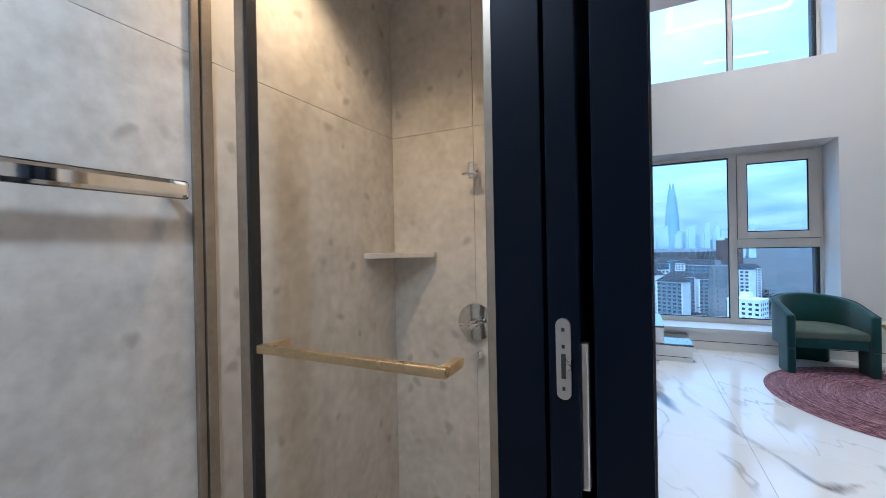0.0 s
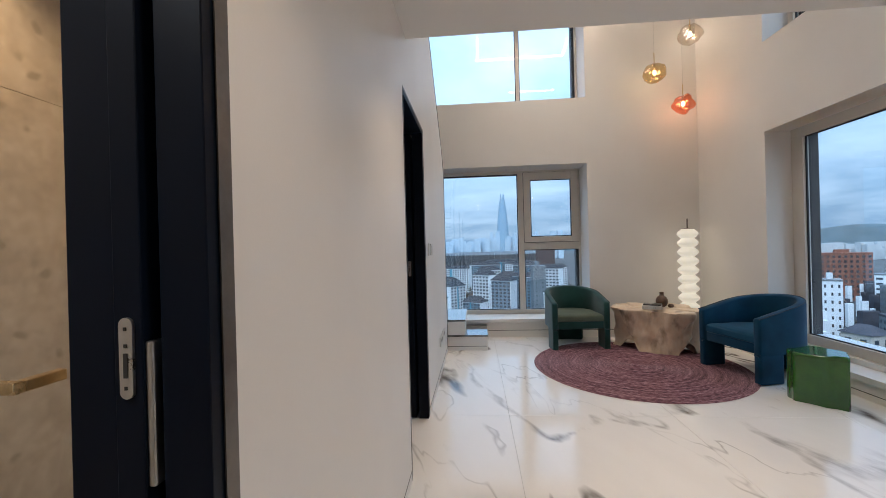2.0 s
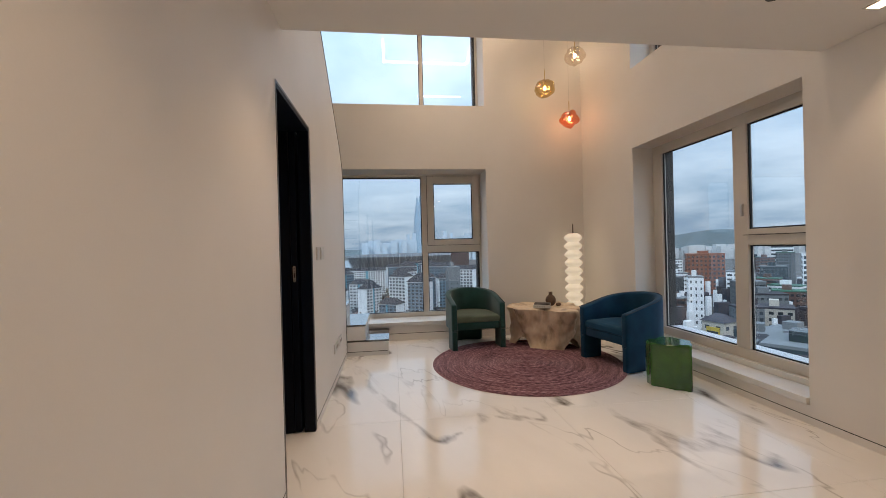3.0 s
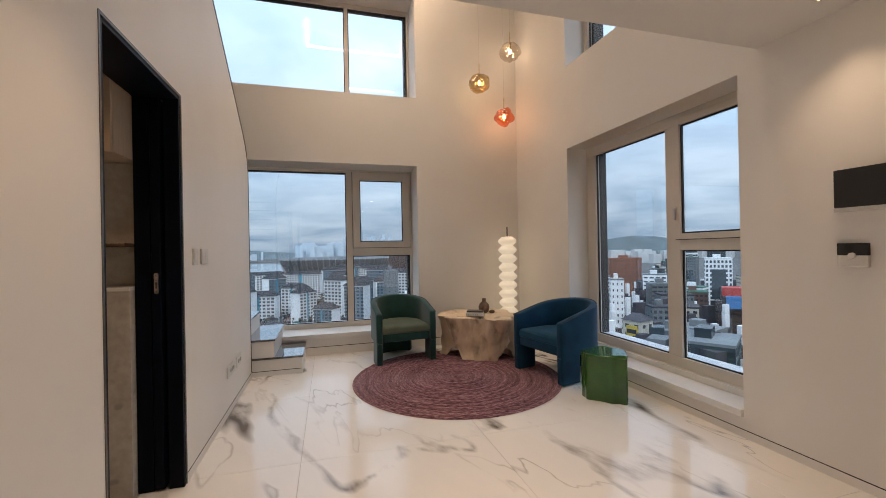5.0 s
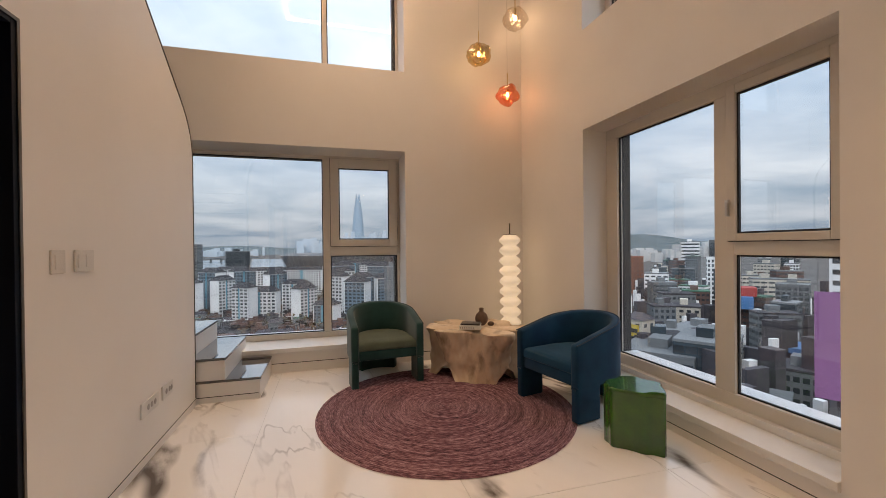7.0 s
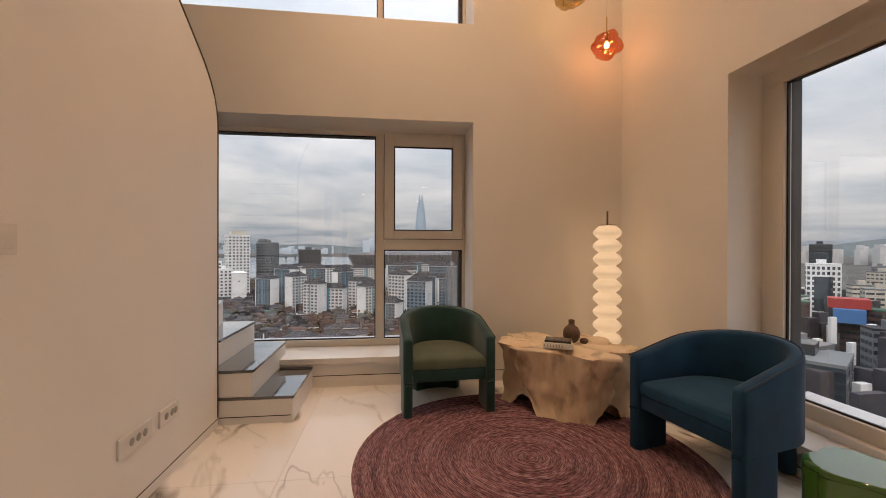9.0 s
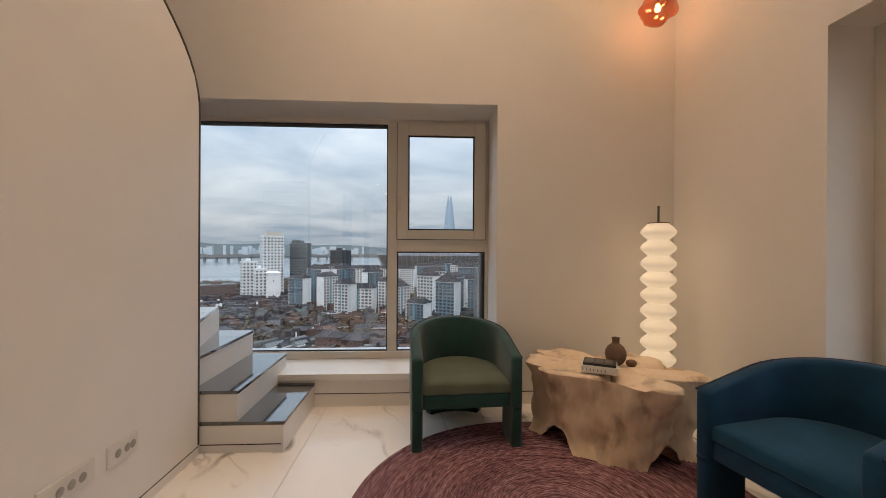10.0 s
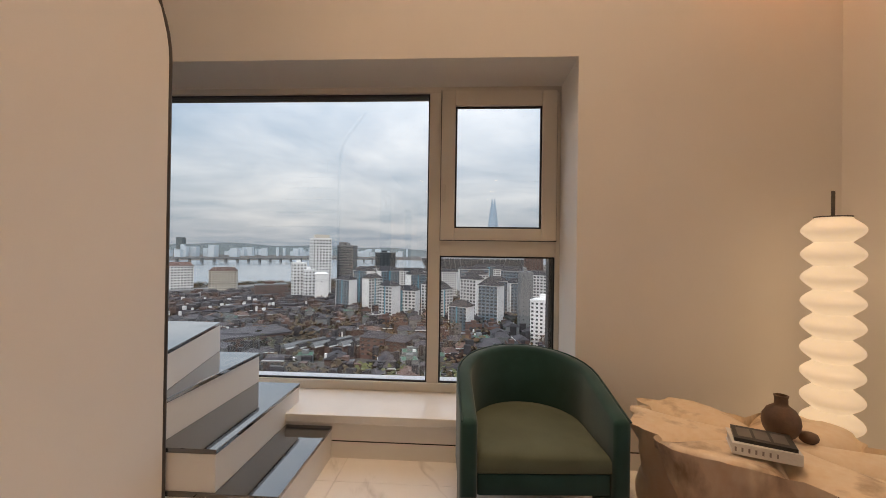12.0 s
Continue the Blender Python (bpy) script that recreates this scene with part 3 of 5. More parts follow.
sliding_door("door_1", "open black pocket door with satin lock plate", D1[0], D1[1], 1.62, 0.028)
sliding_door("door_2", "open black pocket door beside light switches", D2[0], D2[1], 4.08, 0.010, False)

# ---------------------------------------------------------------- wet rooms behind the partition
SHOWER_END = 1.68
solid("partition", boxes((XBATH, -0.21, SHOWER_END + 0.02, SHOWER_END + 0.12, 0, 2.4)), PAINT, "partition between the wet rooms", "wall", kind="structure")
solid("partition", boxes((XBATH, -0.21, 3.28, 3.36, 0, 2.4)), PAINT, "partition between toilet and stair", "wall", kind="structure")
solid("partition", boxes((XBATH, -0.21, -0.75, -0.65, 0, 2.4)), PAINT, "partition beside the entrance", "wall", kind="structure")
solid("ceiling_wet_room", boxes((XBATH, -0.21, -0.65, SHOWER_END + 0.02, 2.43, 2.50)), CEIL, "low white wet room ceiling", "ceiling", kind="structure")
solid("ceiling_toilet", boxes((XBATH, -0.21, SHOWER_END + 0.12, 3.28, 2.26, 2.36)), CEIL, "low white toilet ceiling", "ceiling", kind="structure")

YG = 0.80
screen = thing("shower_screen", "clear glass shower screen with champagne metal profiles", "shower screen")
part("wall_profile", boxes((XBATH + 0.011, XBATH + 0.024, YG - 0.050, YG - 0.030, 0.02, 2.2), (XBATH + 0.011, XBATH + 0.024, YG - 0.024, YG + 0.004, 0.02, 2.2), bevel=0.002), BRONZE, screen, "champagne metal wall profile")
part("post", boxes((-0.895, -0.862, YG - 0.016, YG + 0.016, 0.02, 2.2), bevel=0.003), BRONZE, screen, "champagne metal post")
part("seal", boxes((-0.861, -0.850, YG - 0.014, YG + 0.014, 0.02, 2.2)), GASKET, screen, "black door seal")
part("fixed_pane", boxes((-1.0, -0.895, YG - 0.004, YG + 0.004, 0.02, 2.2)), SHOWER_GLASS, screen)
sd = part("door", boxes((-0.849, -0.250, YG - 0.004, YG + 0.004, 0.03, 2.2)), SHOWER_GLASS, screen, "clear glass door")
part("hinge_profile", boxes((-0.250, -0.222, YG - 0.016, YG + 0.016, 0.02, 2.2), bevel=0.003), BRONZE, screen, "champagne metal profile")
hz = 1.083
part("towel_handle", boxes((-0.753, -0.300, 0.716, 0.734, hz - 0.009, hz + 0.009), (-0.753, -0.735, 0.734, YG - 0.004, hz - 0.009, hz + 0.009), (-0.318, -0.300, 0.734, YG - 0.004, hz - 0.009, hz + 0.009), bevel=0.002), BRASS, sd, "brushed brass bar handle")
for pane in screen.children_recursive:
    if pane.name.startswith(("fixed_pane", "door")):
        pane.visible_shadow = False

bar = thing("towel_bar", "polished chrome towel bar on stone tiled wall", "towel bar")
part("rail", boxes((XBATH + 0.05, XBATH + 0.064, 0.02, 0.715, 1.420, 1.464), bevel=0.010), CHROME, bar)
for y in (0.70, 0.06):
    part("bracket", boxes((XBATH + 0.002, XBATH + 0.05, y - 0.012, y + 0.012, 1.43, 1.447), bevel=0.003), CHROME, bar)

shelf = thing("corner_shelf", "grey stone corner shelf in the shower", "shelf")
pts = [(XBATH + 0.012, SHOWER_END - 0.002), (XBATH + 0.012, SHOWER_END - 0.23)] + [(XBATH + 0.06 + 0.02 * k, SHOWER_END - 0.23 + 0.027 * k) for k in range(1, 6)] + [(XBATH + 0.23, SHOWER_END - 0.03), (XBATH + 0.23, SHOWER_END - 0.002)]
part("slab", prism(pts, "z", 1.255, 1.278, bevel=0.003), STONE, shelf)
mixer = thing("shower_mixer", "chrome shower mixer with round escutcheon", "shower mixer")
part("escutcheon", lathe([(0.0, 0), (0.075, 0), (0.078, 0.004), (0.076, 0.012), (0.03, 0.014)], 32), CHROME, mixer, smooth=40, at=Matrix.Translation((-0.62, SHOWER_END - 0.001, 0.985)) @ pose(0, 0, 0, 90))
part("lever", boxes((-0.632, -0.608, SHOWER_END - 0.09, SHOWER_END - 0.016, 0.965, 1.0), (-0.660, -0.580, SHOWER_END - 0.09, SHOWER_END - 0.062, 0.975, 0.99), bevel=0.006), CHROME, mixer)
part("outlet", lathe([(0.0, 0), (0.016, 0), (0.016, 0.035), (0.010, 0.037)], 16), CHROME, mixer, smooth=40, at=Matrix.Translation((-0.60, SHOWER_END - 0.001, 0.855)) @ pose(0, 0, 0, 90))
hook = thing("shower_holder", "chrome hand shower wall holder", "shower holder")
part("bracket", boxes((-0.625, -0.600, SHOWER_END - 0.05, SHOWER_END - 0.001, 1.575, 1.64), (-0.65, -0.575, SHOWER_END - 0.06, SHOWER_END - 0.04, 1.588, 1.60), bevel=0.004), CHROME, hook)

# toilet room seen through the second doorway
ledge = thing("wall_shelf", "dark wooden shelf over the toilet ledge", "shelf")
part("board", boxes((XBATH + 0.012, -0.215, 3.08, 3.263, 1.335, 1.352), bevel=0.003), mat("dark_walnut", (0.10, 0.055, 0.03), 0.45, scale=6, fine=60, stretch=(0.2, 1, 6)), ledge)
cist = thing("cistern_ledge", "tiled cistern ledge behind the toilet", "ledge")
part("body", boxes((XBATH + 0.012, -0.215, 3.12, 3.263, 0.0, 1.10), bevel=0.003), STONE, cist, "stone tiled ledge")
part("top", boxes((XBATH + 0.012, -0.215, 3.115, 3.263, 1.10, 1.12), bevel=0.003), SILL, cist, "pale stone top")
mcab = thing("wall_cabinet", "warm beige cabinet under the toilet ceiling", "cabinet")
LAMINATE = mat("beige_laminate", (0.48, 0.38, 0.28), 0.5, scale=3, fine=50, stretch=(1, 1, 0.2))
part("body", boxes((XBATH + 0.012, -0.215, 2.972, 3.263, 1.80, 2.255), bevel=0.003), LAMINATE, mcab)
for x0, x1 in ((XBATH + 0.013, -0.622), (-0.618, -0.216)):
    part("door", boxes((x0, x1, 2.952, 2.971, 1.795, 2.254), bevel=0.002), LAMINATE, mcab, "flat beige cabinet door")
cab = thing("vanity_unit", "stone topped vanity unit in the toilet room", "vanity")
part("body", boxes((XBATH + 0.012, -0.62, 1.9, 3.05, 0.12, 0.50), bevel=0.004), STONE, cab)
part("top", boxes((XBATH + 0.012, -0.60, 1.88, 3.06, 0.50, 0.54), bevel=0.004), SILL, cab, "pale stone top")

# ---------------------------------------------------------------- stair
stair = thing("staircase", "white stair with glossy black stone treads", "staircase", kind="structure")
RISE = 0.191
steps = [(0.515, 5.175), (0.238, 5.175), (-0.034, 5.175)]
for k, (x, y) in enumerate(steps):
    top = RISE * (k + 1)
    far = YA - 0.003 if k == 0 else 6.06
    low = 0.0 if k == 0 else RISE * k + 0.001
    rows = [(XBATH, x - 0.008, y + 0.008, YA - 0.003 if k == 0 else YA - 0.003, low, top - 0.022)]
    if k:
        rows.append((XBATH, x - 0.008, YA - 0.003, far, 0.264 if k == 1 else low, top - 0.022))
    part("riser", boxes(*rows), STAIRWHITE, stair, "white painted step")
    part("tread", boxes((XBATH, x, y, far, top - 0.021, top), bevel=0.003), TREAD, stair, "glossy black stone tread")
pivot = (XL - 0.08, 5.19)
winds = [[(pivot[0] - 0.25, 6.08), (XBATH, 6.08), (XBATH, 5.19), (pivot[0], 5.19)], [(XBATH, 5.95), (XBATH, 5.19), (pivot[0], 5.19)]]
for k, poly in enumerate(winds):
    top = RISE * (k + 4)
    part("riser", prism(poly, "z", top - RISE + 0.001, top - 0.022), STAIRWHITE, stair, "white painted winder step")
    part("tread", prism(poly, "z", top - 0.021, top, bevel=0.003), TREAD, stair, "glossy black stone winder tread")
for k in range(7):
    top, y = RISE * (k + 6), 5.185 - 0.26 * k
    part("riser", boxes((XBATH, XL - 0.065, y - 0.255, y, top - RISE - 0.12, top - 0.022)), STAIRWHITE, stair, "white painted step")
    part("tread", boxes((XBATH, XL - 0.065, y - 0.27, y + 0.006, top - 0.021, top), bevel=0.003), TREAD, stair, "glossy black stone tread")

# a mark: dark strip for the groove's shade under the first step
part("groove", boxes((XL, 0.494, 5.181, 5.183, 0.048, 0.054)), DARKSLOT, stair, "dark strip for the shade of a groove")

# ---------------------------------------------------------------- ceiling lights
# Only x 1.84 and 3.18 at y 2.02 are known; the rest added unseen.
for x, y in [(a, b) for a in (0.5, 1.84, 3.18) for b in (2.02, 0.7, -0.6)]:
    d = thing("downlight", "small square warm recessed downlight", "ceiling light", group="downlights in the soffit")
    part("frame", boxes((x - 0.05, x + 0.05, y - 0.05, y - 0.04, LOFT - 0.004, LOFT + 0.001), (x - 0.05, x + 0.05, y + 0.04, y + 0.05, LOFT - 0.004, LOFT + 0.001), (x - 0.05, x - 0.04, y - 0.04, y + 0.04, LOFT - 0.004, LOFT + 0.001), (x + 0.04, x + 0.05, y - 0.04, y + 0.04, LOFT - 0.004, LOFT + 0.001)), PLASTIC, d)
    part("lens", boxes((x - 0.04, x + 0.04, y - 0.04, y + 0.04, LOFT - 0.002, LOFT + 0.001)), SPOTGLOW, d, "glowing warm lens")
    lamp("downlight_beam", "SPOT", look((x, y, LOFT - 0.02), (x, y, 0)), 23 if x < 3 else 14, COSY, 0.04, 1.0, 100)
sensor = thing("ceiling_sensor", "tiny dark ceiling sensor", "sensor")
part("body", lathe([(0.0, 0.0), (0.022, 0.0), (0.024, 0.004), (0.024, 0.012)], 20), GASKET, sensor, at=Matrix.Translation((2.07, 2.03, LOFT - 0.011)))
vent = thing("ceiling_vent", "small round dark ceiling speaker grille", "vent")
part("grille", lathe([(0.0, 0.0), (0.04, 0.0), (0.043, 0.004), (0.043, 0.012)], 24), DARKSLOT, vent, at=Matrix.Translation((2.53, 2.0, LOFT - 0.011)))

# rectangle of LED profile on the upper ceiling
LX0, LX1, LY0, LY1 = 0.50, 2.17, 4.50, 5.60
ring = thing("led_ceiling_light", "slim rectangular LED profile on the high ceiling", "ceiling light")
for row in ((LX0, LX1, LY1 - 0.03, LY1), (LX0, LX1, LY0, LY0 + 0.03), (LX0, LX0 + 0.03, LY0 + 0.03, LY1 - 0.03), (LX1 - 0.03, LX1, LY0 + 0.03, LY1 - 0.03)):
    part("profile", boxes((*row, TOP - 0.02, TOP - 0.001)), LED, ring, "glowing LED profile")
bar2 = thing("led_ceiling_light", "short straight LED profile on the high ceiling", "ceiling light")
part("profile", boxes((1.28, 2.32, 2.75, 2.78, TOP - 0.02, TOP - 0.001)), LED, bar2, "glowing LED profile")

for name, x, y, w_, l_, power in (("led_ring_light", (LX0 + LX1) / 2, (LY0 + LY1) / 2, LX1 - LX0, LY1 - LY0, 12), ("led_bar_light", 1.80, 2.765, 1.04, 0.05, 4)):
    led = lamp(name, "AREA", look((x, y, TOP - 0.03), (x, y + 0.0001, 0)), power, (1.0, 0.72, 0.46), w_, spread=95)
    led.data.shape, led.data.size_y = "RECTANGLE", l_

# lamps of the wet rooms
lamp("shower_downlight", "SPOT", look((-0.78, 1.02, 2.40), (-0.84, 1.10, 0)), 26, (1.0, 0.54, 0.21), 0.04, 0.8, 120)
lamp("basin_downlight", "SPOT", look((-0.5, 0.1, 2.40), (-0.7, 0.2, 0)), 34, (1.0, 0.83, 0.65), 0.05, 0.9, 140)
lamp("toilet_downlight", "SPOT", look((-0.6, 2.6, 2.24), (-0.6, 2.75, 0)), 8, (1.0, 0.60, 0.30), 0.04, 0.8, 130)

# ---------------------------------------------------------------- furniture


def u_path(a, straight, n=18):
    """Middle line of a tub shell: up the one arm, round the back, down the other."""
    pts = [(-a, straight * k / 5) for k in range(5)]
    pts += [(-a * math.cos(math.pi * k / n), straight + a * 1.02 * math.sin(math.pi * k / n)) for k in range(n + 1)]
    pts += [(a, straight * (4 - k) / 5) for k in range(5)]
    return [Vector(p) for p in pts]


def shell_strip(path, thick, low, high, round_top=0.022):
    """A curved upright slab along path, with a rounded top; low and high take the way along (0 to 1)."""
    bm = bmesh.new()
    total = [0.0]
    for a, b in zip(path, path[1:]):
        total.append(total[-1] + (b - a).length)
    rings = []
    for i, p in enumerate(path):
        d = (path[min(i + 1, len(path) - 1)] - path[max(i - 1, 0)]).normalized()
        out = Vector((-d.y, d.x))
        s = total[i] / total[-1]
        z0, z1, h, r = low(s), high(s), thick / 2, round_top
        prof = [(-h, z0), (-h, (z0 + z1) / 2), (-h, z1 - r), (-h + r * 0.3, z1 - r * 0.3), (-h + r, z1), (h - r, z1), (h - r * 0.3, z1 - r * 0.3), (h, z1 - r), (h, (z0 + z1) / 2), (h, z0)]
        rings.append([bm.verts.new((p.x + out.x * o, p.y + out.y * o, z)) for o, z in prof])
    for u, v in zip(rings, rings[1:]):
        for k in range(len(u)):
            bm.faces.new((u[k], v[k], v[(k + 1) % len(u)], u[(k + 1) % len(u)]))
    bm.faces.new(rings[0]); bm.faces.new(list(reversed(rings[-1])))
    bmesh.ops.recalc_face_normals(bm, faces=bm.faces)
    ends = [e for e in bm.edges if len(e.link_faces) == 2 and any(len(f.verts) > 4 for f in e.link_faces)]
    bmesh.ops.bevel(bm, geom=ends, offset=0.020, segments=3, affect="EDGES", profile=0.5)
    return bm


def tub_chair(label, at, cover, lit_seat_cover, piping):
    W, D, T = 0.70, 0.70, 0.072
    a = (W - T) / 2
    path = u_path(a, D - T / 2 - a * 1.02)
    arm = lambda s: 0.575 + 0.152 * math.sin(math.pi * s) ** 1.1
    chair = thing("armchair", label, "armchair", at, group="tub armchairs on the rug")
    part("shell", shell_strip(path, T, lambda s: 0.255, arm), cover, chair, "curved velvet back and arms", smooth=50)
    n = len(path)
    def piece(points):
        return shell_strip(points, T - 0.004, lambda s: 0.0, lambda s: 0.262, 0.004)
    dense = [path[0].lerp(path[5], k / 8 * 0.72) for k in range(9)]
    part("leg", piece(dense), cover, chair, smooth=50)
    part("leg", piece([Vector((-p.x, p.y)) for p in reversed(dense)]), cover, chair, smooth=50)
    part("leg", piece(path[n // 2 - 4:n // 2 + 5]), cover, chair, smooth=50)
    inner = [(p.x * (a - T / 2 - 0.002) / a, (p.y - (D - T / 2 - a * 1.02)) * (a - T / 2) / a + (D - T / 2 - a * 1.02) if p.y > D - T / 2 - a * 1.02 else p.y) for p in path]
    inner = [(x, max(y, 0.02)) for x, y in inner]
    part("seat_frame", prism([(x, y + 0.006) for x, y in inner], "z", 0.255, 0.345, bevel=0.008), cover, chair, smooth=40)
    cushion = bmesh.new()
    rings = []
    for z, inset in ((0.346, 0.008), (0.352, 0.0), (0.400, 0.0), (0.420, 0.010), (0.430, 0.028), (0.436, 0.10), (0.438, 0.22)):
        rings.append([cushion.verts.new((x * (1 - inset / 0.3), 0.33 + (y - 0.33) * (1 - inset / 0.33), z)) for x, y in inner])
    for u, v in zip(rings, rings[1:]):
        for k in range(len(u)):
            cushion.faces.new((u[k], u[(k + 1) % len(u)], v[(k + 1) % len(u)], v[k]))
    cushion.faces.new(list(reversed(rings[0]))); cushion.faces.new(rings[-1])
    bmesh.ops.recalc_face_normals(cushion, faces=cushion.faces)
    part("seat_cushion", cushion, lit_seat_cover, chair, "velvet seat cushion, colour lightened for light from above", smooth=45)
    total = [0.0]
    for p, q in zip(path, path[1:]):
        total.append(total[-1] + (q - p).length)
    line = []
    for i, p in enumerate(path):
        d = (path[min(i + 1, n - 1)] - path[max(i - 1, 0)]).normalized()
        line.append((p.x - d.y * (T / 2 - 0.006), p.y + d.x * (T / 2 - 0.006), arm(total[i] / total[-1]) - 0.004))
    part("piping", tube(line, 0.005, 6), piping, chair, "stitched velvet piping", smooth=60)
    return chair


PIPE_G = mat("green_piping", (0.014, 0.05, 0.044), 0.6, scale=20)
PIPE_B = mat("blue_piping", (0.006, 0.024, 0.052), 0.6, scale=20)
tub_chair("green velvet tub armchair on three block legs", pose(1.642, 5.14, 0, 0, 0, 4), GREEN, GREEN_SEAT_LIT, PIPE_G)
tub_chair("petrol blue velvet tub armchair on three block legs", pose(2.757, 4.216, 0.012, 0, 0, -77.5), BLUE, BLUE_SEAT_LIT, PIPE_B)

# rug of braided rings
bm = bmesh.new()
R, N, TURNS = 1.03, 62, 144
prof = [(0.004, 0.008)]
for k in range(N):
    r0, r1 = R * k / N, R * (k + 1) / N
    prof += [(max(0.005, r0 + 0.12 * (r1 - r0)), 0.007), ((r0 + r1) / 2, 0.012), (r1 - 0.12 * (r1 - r0), 0.007)]
prof += [(R + 0.004, 0.003), (R, 0.0005)]
rug = thing("round_rug", "round braided mauve and plum rug on marble floor", "rug", pose(2.02, 4.51, 0))
part("braid", lathe(prof, TURNS, lambda a, i: 1 + 0.006 * math.sin(3 * a + 1) * (i / len(prof))), RUG, rug, smooth=70)

# root-wood side table
def stump(a_, t):
    """Radius factor of the root table, by angle and height (0 floor, 1 top)."""
    lobes = 0.09 * math.sin(5 * a_ + 0.6) + 0.04 * math.sin(3 * a_ - 1.1) + 0.24 * (abs(math.sin(3 * a_ + 0.4 + 0.5 * t)) ** 0.7 - 0.6)
    flutes = 0.075 * (abs(math.sin(4.5 * a_ + 0.8 + 0.9 * t)) - 0.5) + 0.03 * math.sin(13 * a_ - 2 * t)
    waist = 0.97 - 0.06 * math.sin(math.pi * min(1, t * 1.12)) + 0.10 * t ** 5
    feet = (1 - t) ** 3 * 0.07 * math.sin(4 * a_ + 0.9)
    return waist * (1 + lobes * (0.5 + 0.7 * t)) + feet + flutes * (1 - 0.5 * t ** 4)
bm = bmesh.new()
LEV, SEG = 30, 150
rings = []
AX, AY = 0.475, 0.33
def stump_vert(a_, t, k=1.0):
    z = 0.485 * t
    if t < 0.02:                                        # arches between the root feet
        z = 0.0
    f = stump(a_, t) * k
    p = Vector((AX * f * math.cos(a_), AY * f * math.sin(a_), z))
    nz = noise.noise(Vector((p.x * 7.0, p.y * 7.0, z * 5.5 + 3)))
    nf = noise.noise(Vector((p.x * 19, p.y * 19, z * 11)))
    q = 1 + (0.17 * nz + 0.05 * nf)
    arch = max(0.0, math.sin(4 * a_ + 0.9 + math.pi)) ** 1.5 * 0.13 * (1 - t) ** 3
    return (p.x * q, p.y * q, z + arch)
for i in range(LEV):
    t = i / (LEV - 1)
    rings.append([bm.verts.new(stump_vert(2 * math.pi * k / SEG, t)) for k in range(SEG)])
trunk, crest = bm, bmesh.new()
rings_top = [[crest.verts.new(tuple(v.co)) for v in rings[-1]]]
for i, (k_, dz) in enumerate(((0.985, 0.012), (0.94, 0.018), (0.80, 0.014), (0.62, 0.010), (0.42, 0.012), (0.2, 0.012))):
    ring_ = []
    for k in range(SEG):
        a_ = 2 * math.pi * k / SEG
        x, y, z = stump_vert(a_, 1.0, k_)
        groove = 0.085 * (1 - abs(math.sin(3 * a_ + 0.9))) ** 2.2 * k_ if k_ > 0.35 else 0
        ring_.append(crest.verts.new((x, y, z + dz - groove + 0.010 * noise.noise(Vector((x * 9, y * 9, 5))))))
    rings_top.append(ring_)
for mesh_, rows_ in ((trunk, rings), (crest, rings_top)):
    for u, v in zip(rows_, rows_[1:]):
        for k in range(SEG):
            mesh_.faces.new((u[k], u[(k + 1) % SEG], v[(k + 1) % SEG], v[k]))
trunk.faces.new(list(reversed(rings[0]))); crest.faces.new(rings_top[-1])
table = thing("root_table", "bleached tree root side table with lobed top", "side table", pose(2.565, 5.24, 0.0, 0, 0, -36))
part("root", trunk, WOOD, table, "fluted root trunk with arched feet", smooth=80)
part("tabletop", crest, WOOD, table, "smooth lobed table top", smooth=80)

# books and vase on the table
TT = 0.503
b1 = thing("book", "thick white coffee table book lying on the root table", "book", pose(2.455, 5.11, TT, 0, 0, -24), group="books on the table")
part("cover", boxes((-0.105, 0.105, -0.075, 0.075, 0, 0.003), (-0.105, 0.105, -0.075, 0.075, 0.039, 0.042), (-0.105, 0.105, -0.078, -0.075, 0, 0.042), bevel=0.001), PAPER, b1, "white book cover")
part("pages", boxes((-0.100, 0.100, -0.075, 0.070, 0.003, 0.039)), mat("page_edges", (0.70, 0.68, 0.63), 0.8, scale=3, fine=90, stretch=(0.05, 0.05, 12)), b1, "cream page block")
for k in range(7):
    part("spine_mark", boxes((-0.097 + 0.021 * k, -0.091 + 0.021 * k, -0.0792, -0.078, 0.013, 0.029)), BOOKINK, b1, "grey print bar on the spine")
b2 = thing("book", "black picture book on top of the white one", "book", pose(2.46, 5.115, TT + 0.042, 0, 0, -27), group="books on the table")
part("cover", boxes((-0.095, 0.095, -0.07, 0.07, 0, 0.014), bevel=0.002), BOOKBLACK, b2, "black book cover")
for k in range(3):
    part("print", boxes((-0.08 + 0.055 * k, -0.035 + 0.055 * k, -0.045, 0.045, 0.014, 0.0148)), BOOKGREY, b2, "grey cover print")
vase = thing("vase", "small round brown clay vase with short neck", "vase", pose(2.62, 5.235, TT) @ Matrix.Scale(0.88, 4))
part("body", lathe([(0.0, 0), (0.034, 0), (0.055, 0.018), (0.070, 0.045), (0.076, 0.075), (0.072, 0.105), (0.056, 0.135), (0.034, 0.152), (0.027, 0.158), (0.026, 0.188), (0.030, 0.200), (0.024, 0.202), (0.020, 0.17)], 36), CLAY, vase, smooth=60)
knob = thing("clay_pebble", "small rounded brown clay pebble beside the vase", "ornament", pose(2.715, 5.215, TT - 0.006) @ Matrix.Scale(0.8, 4))
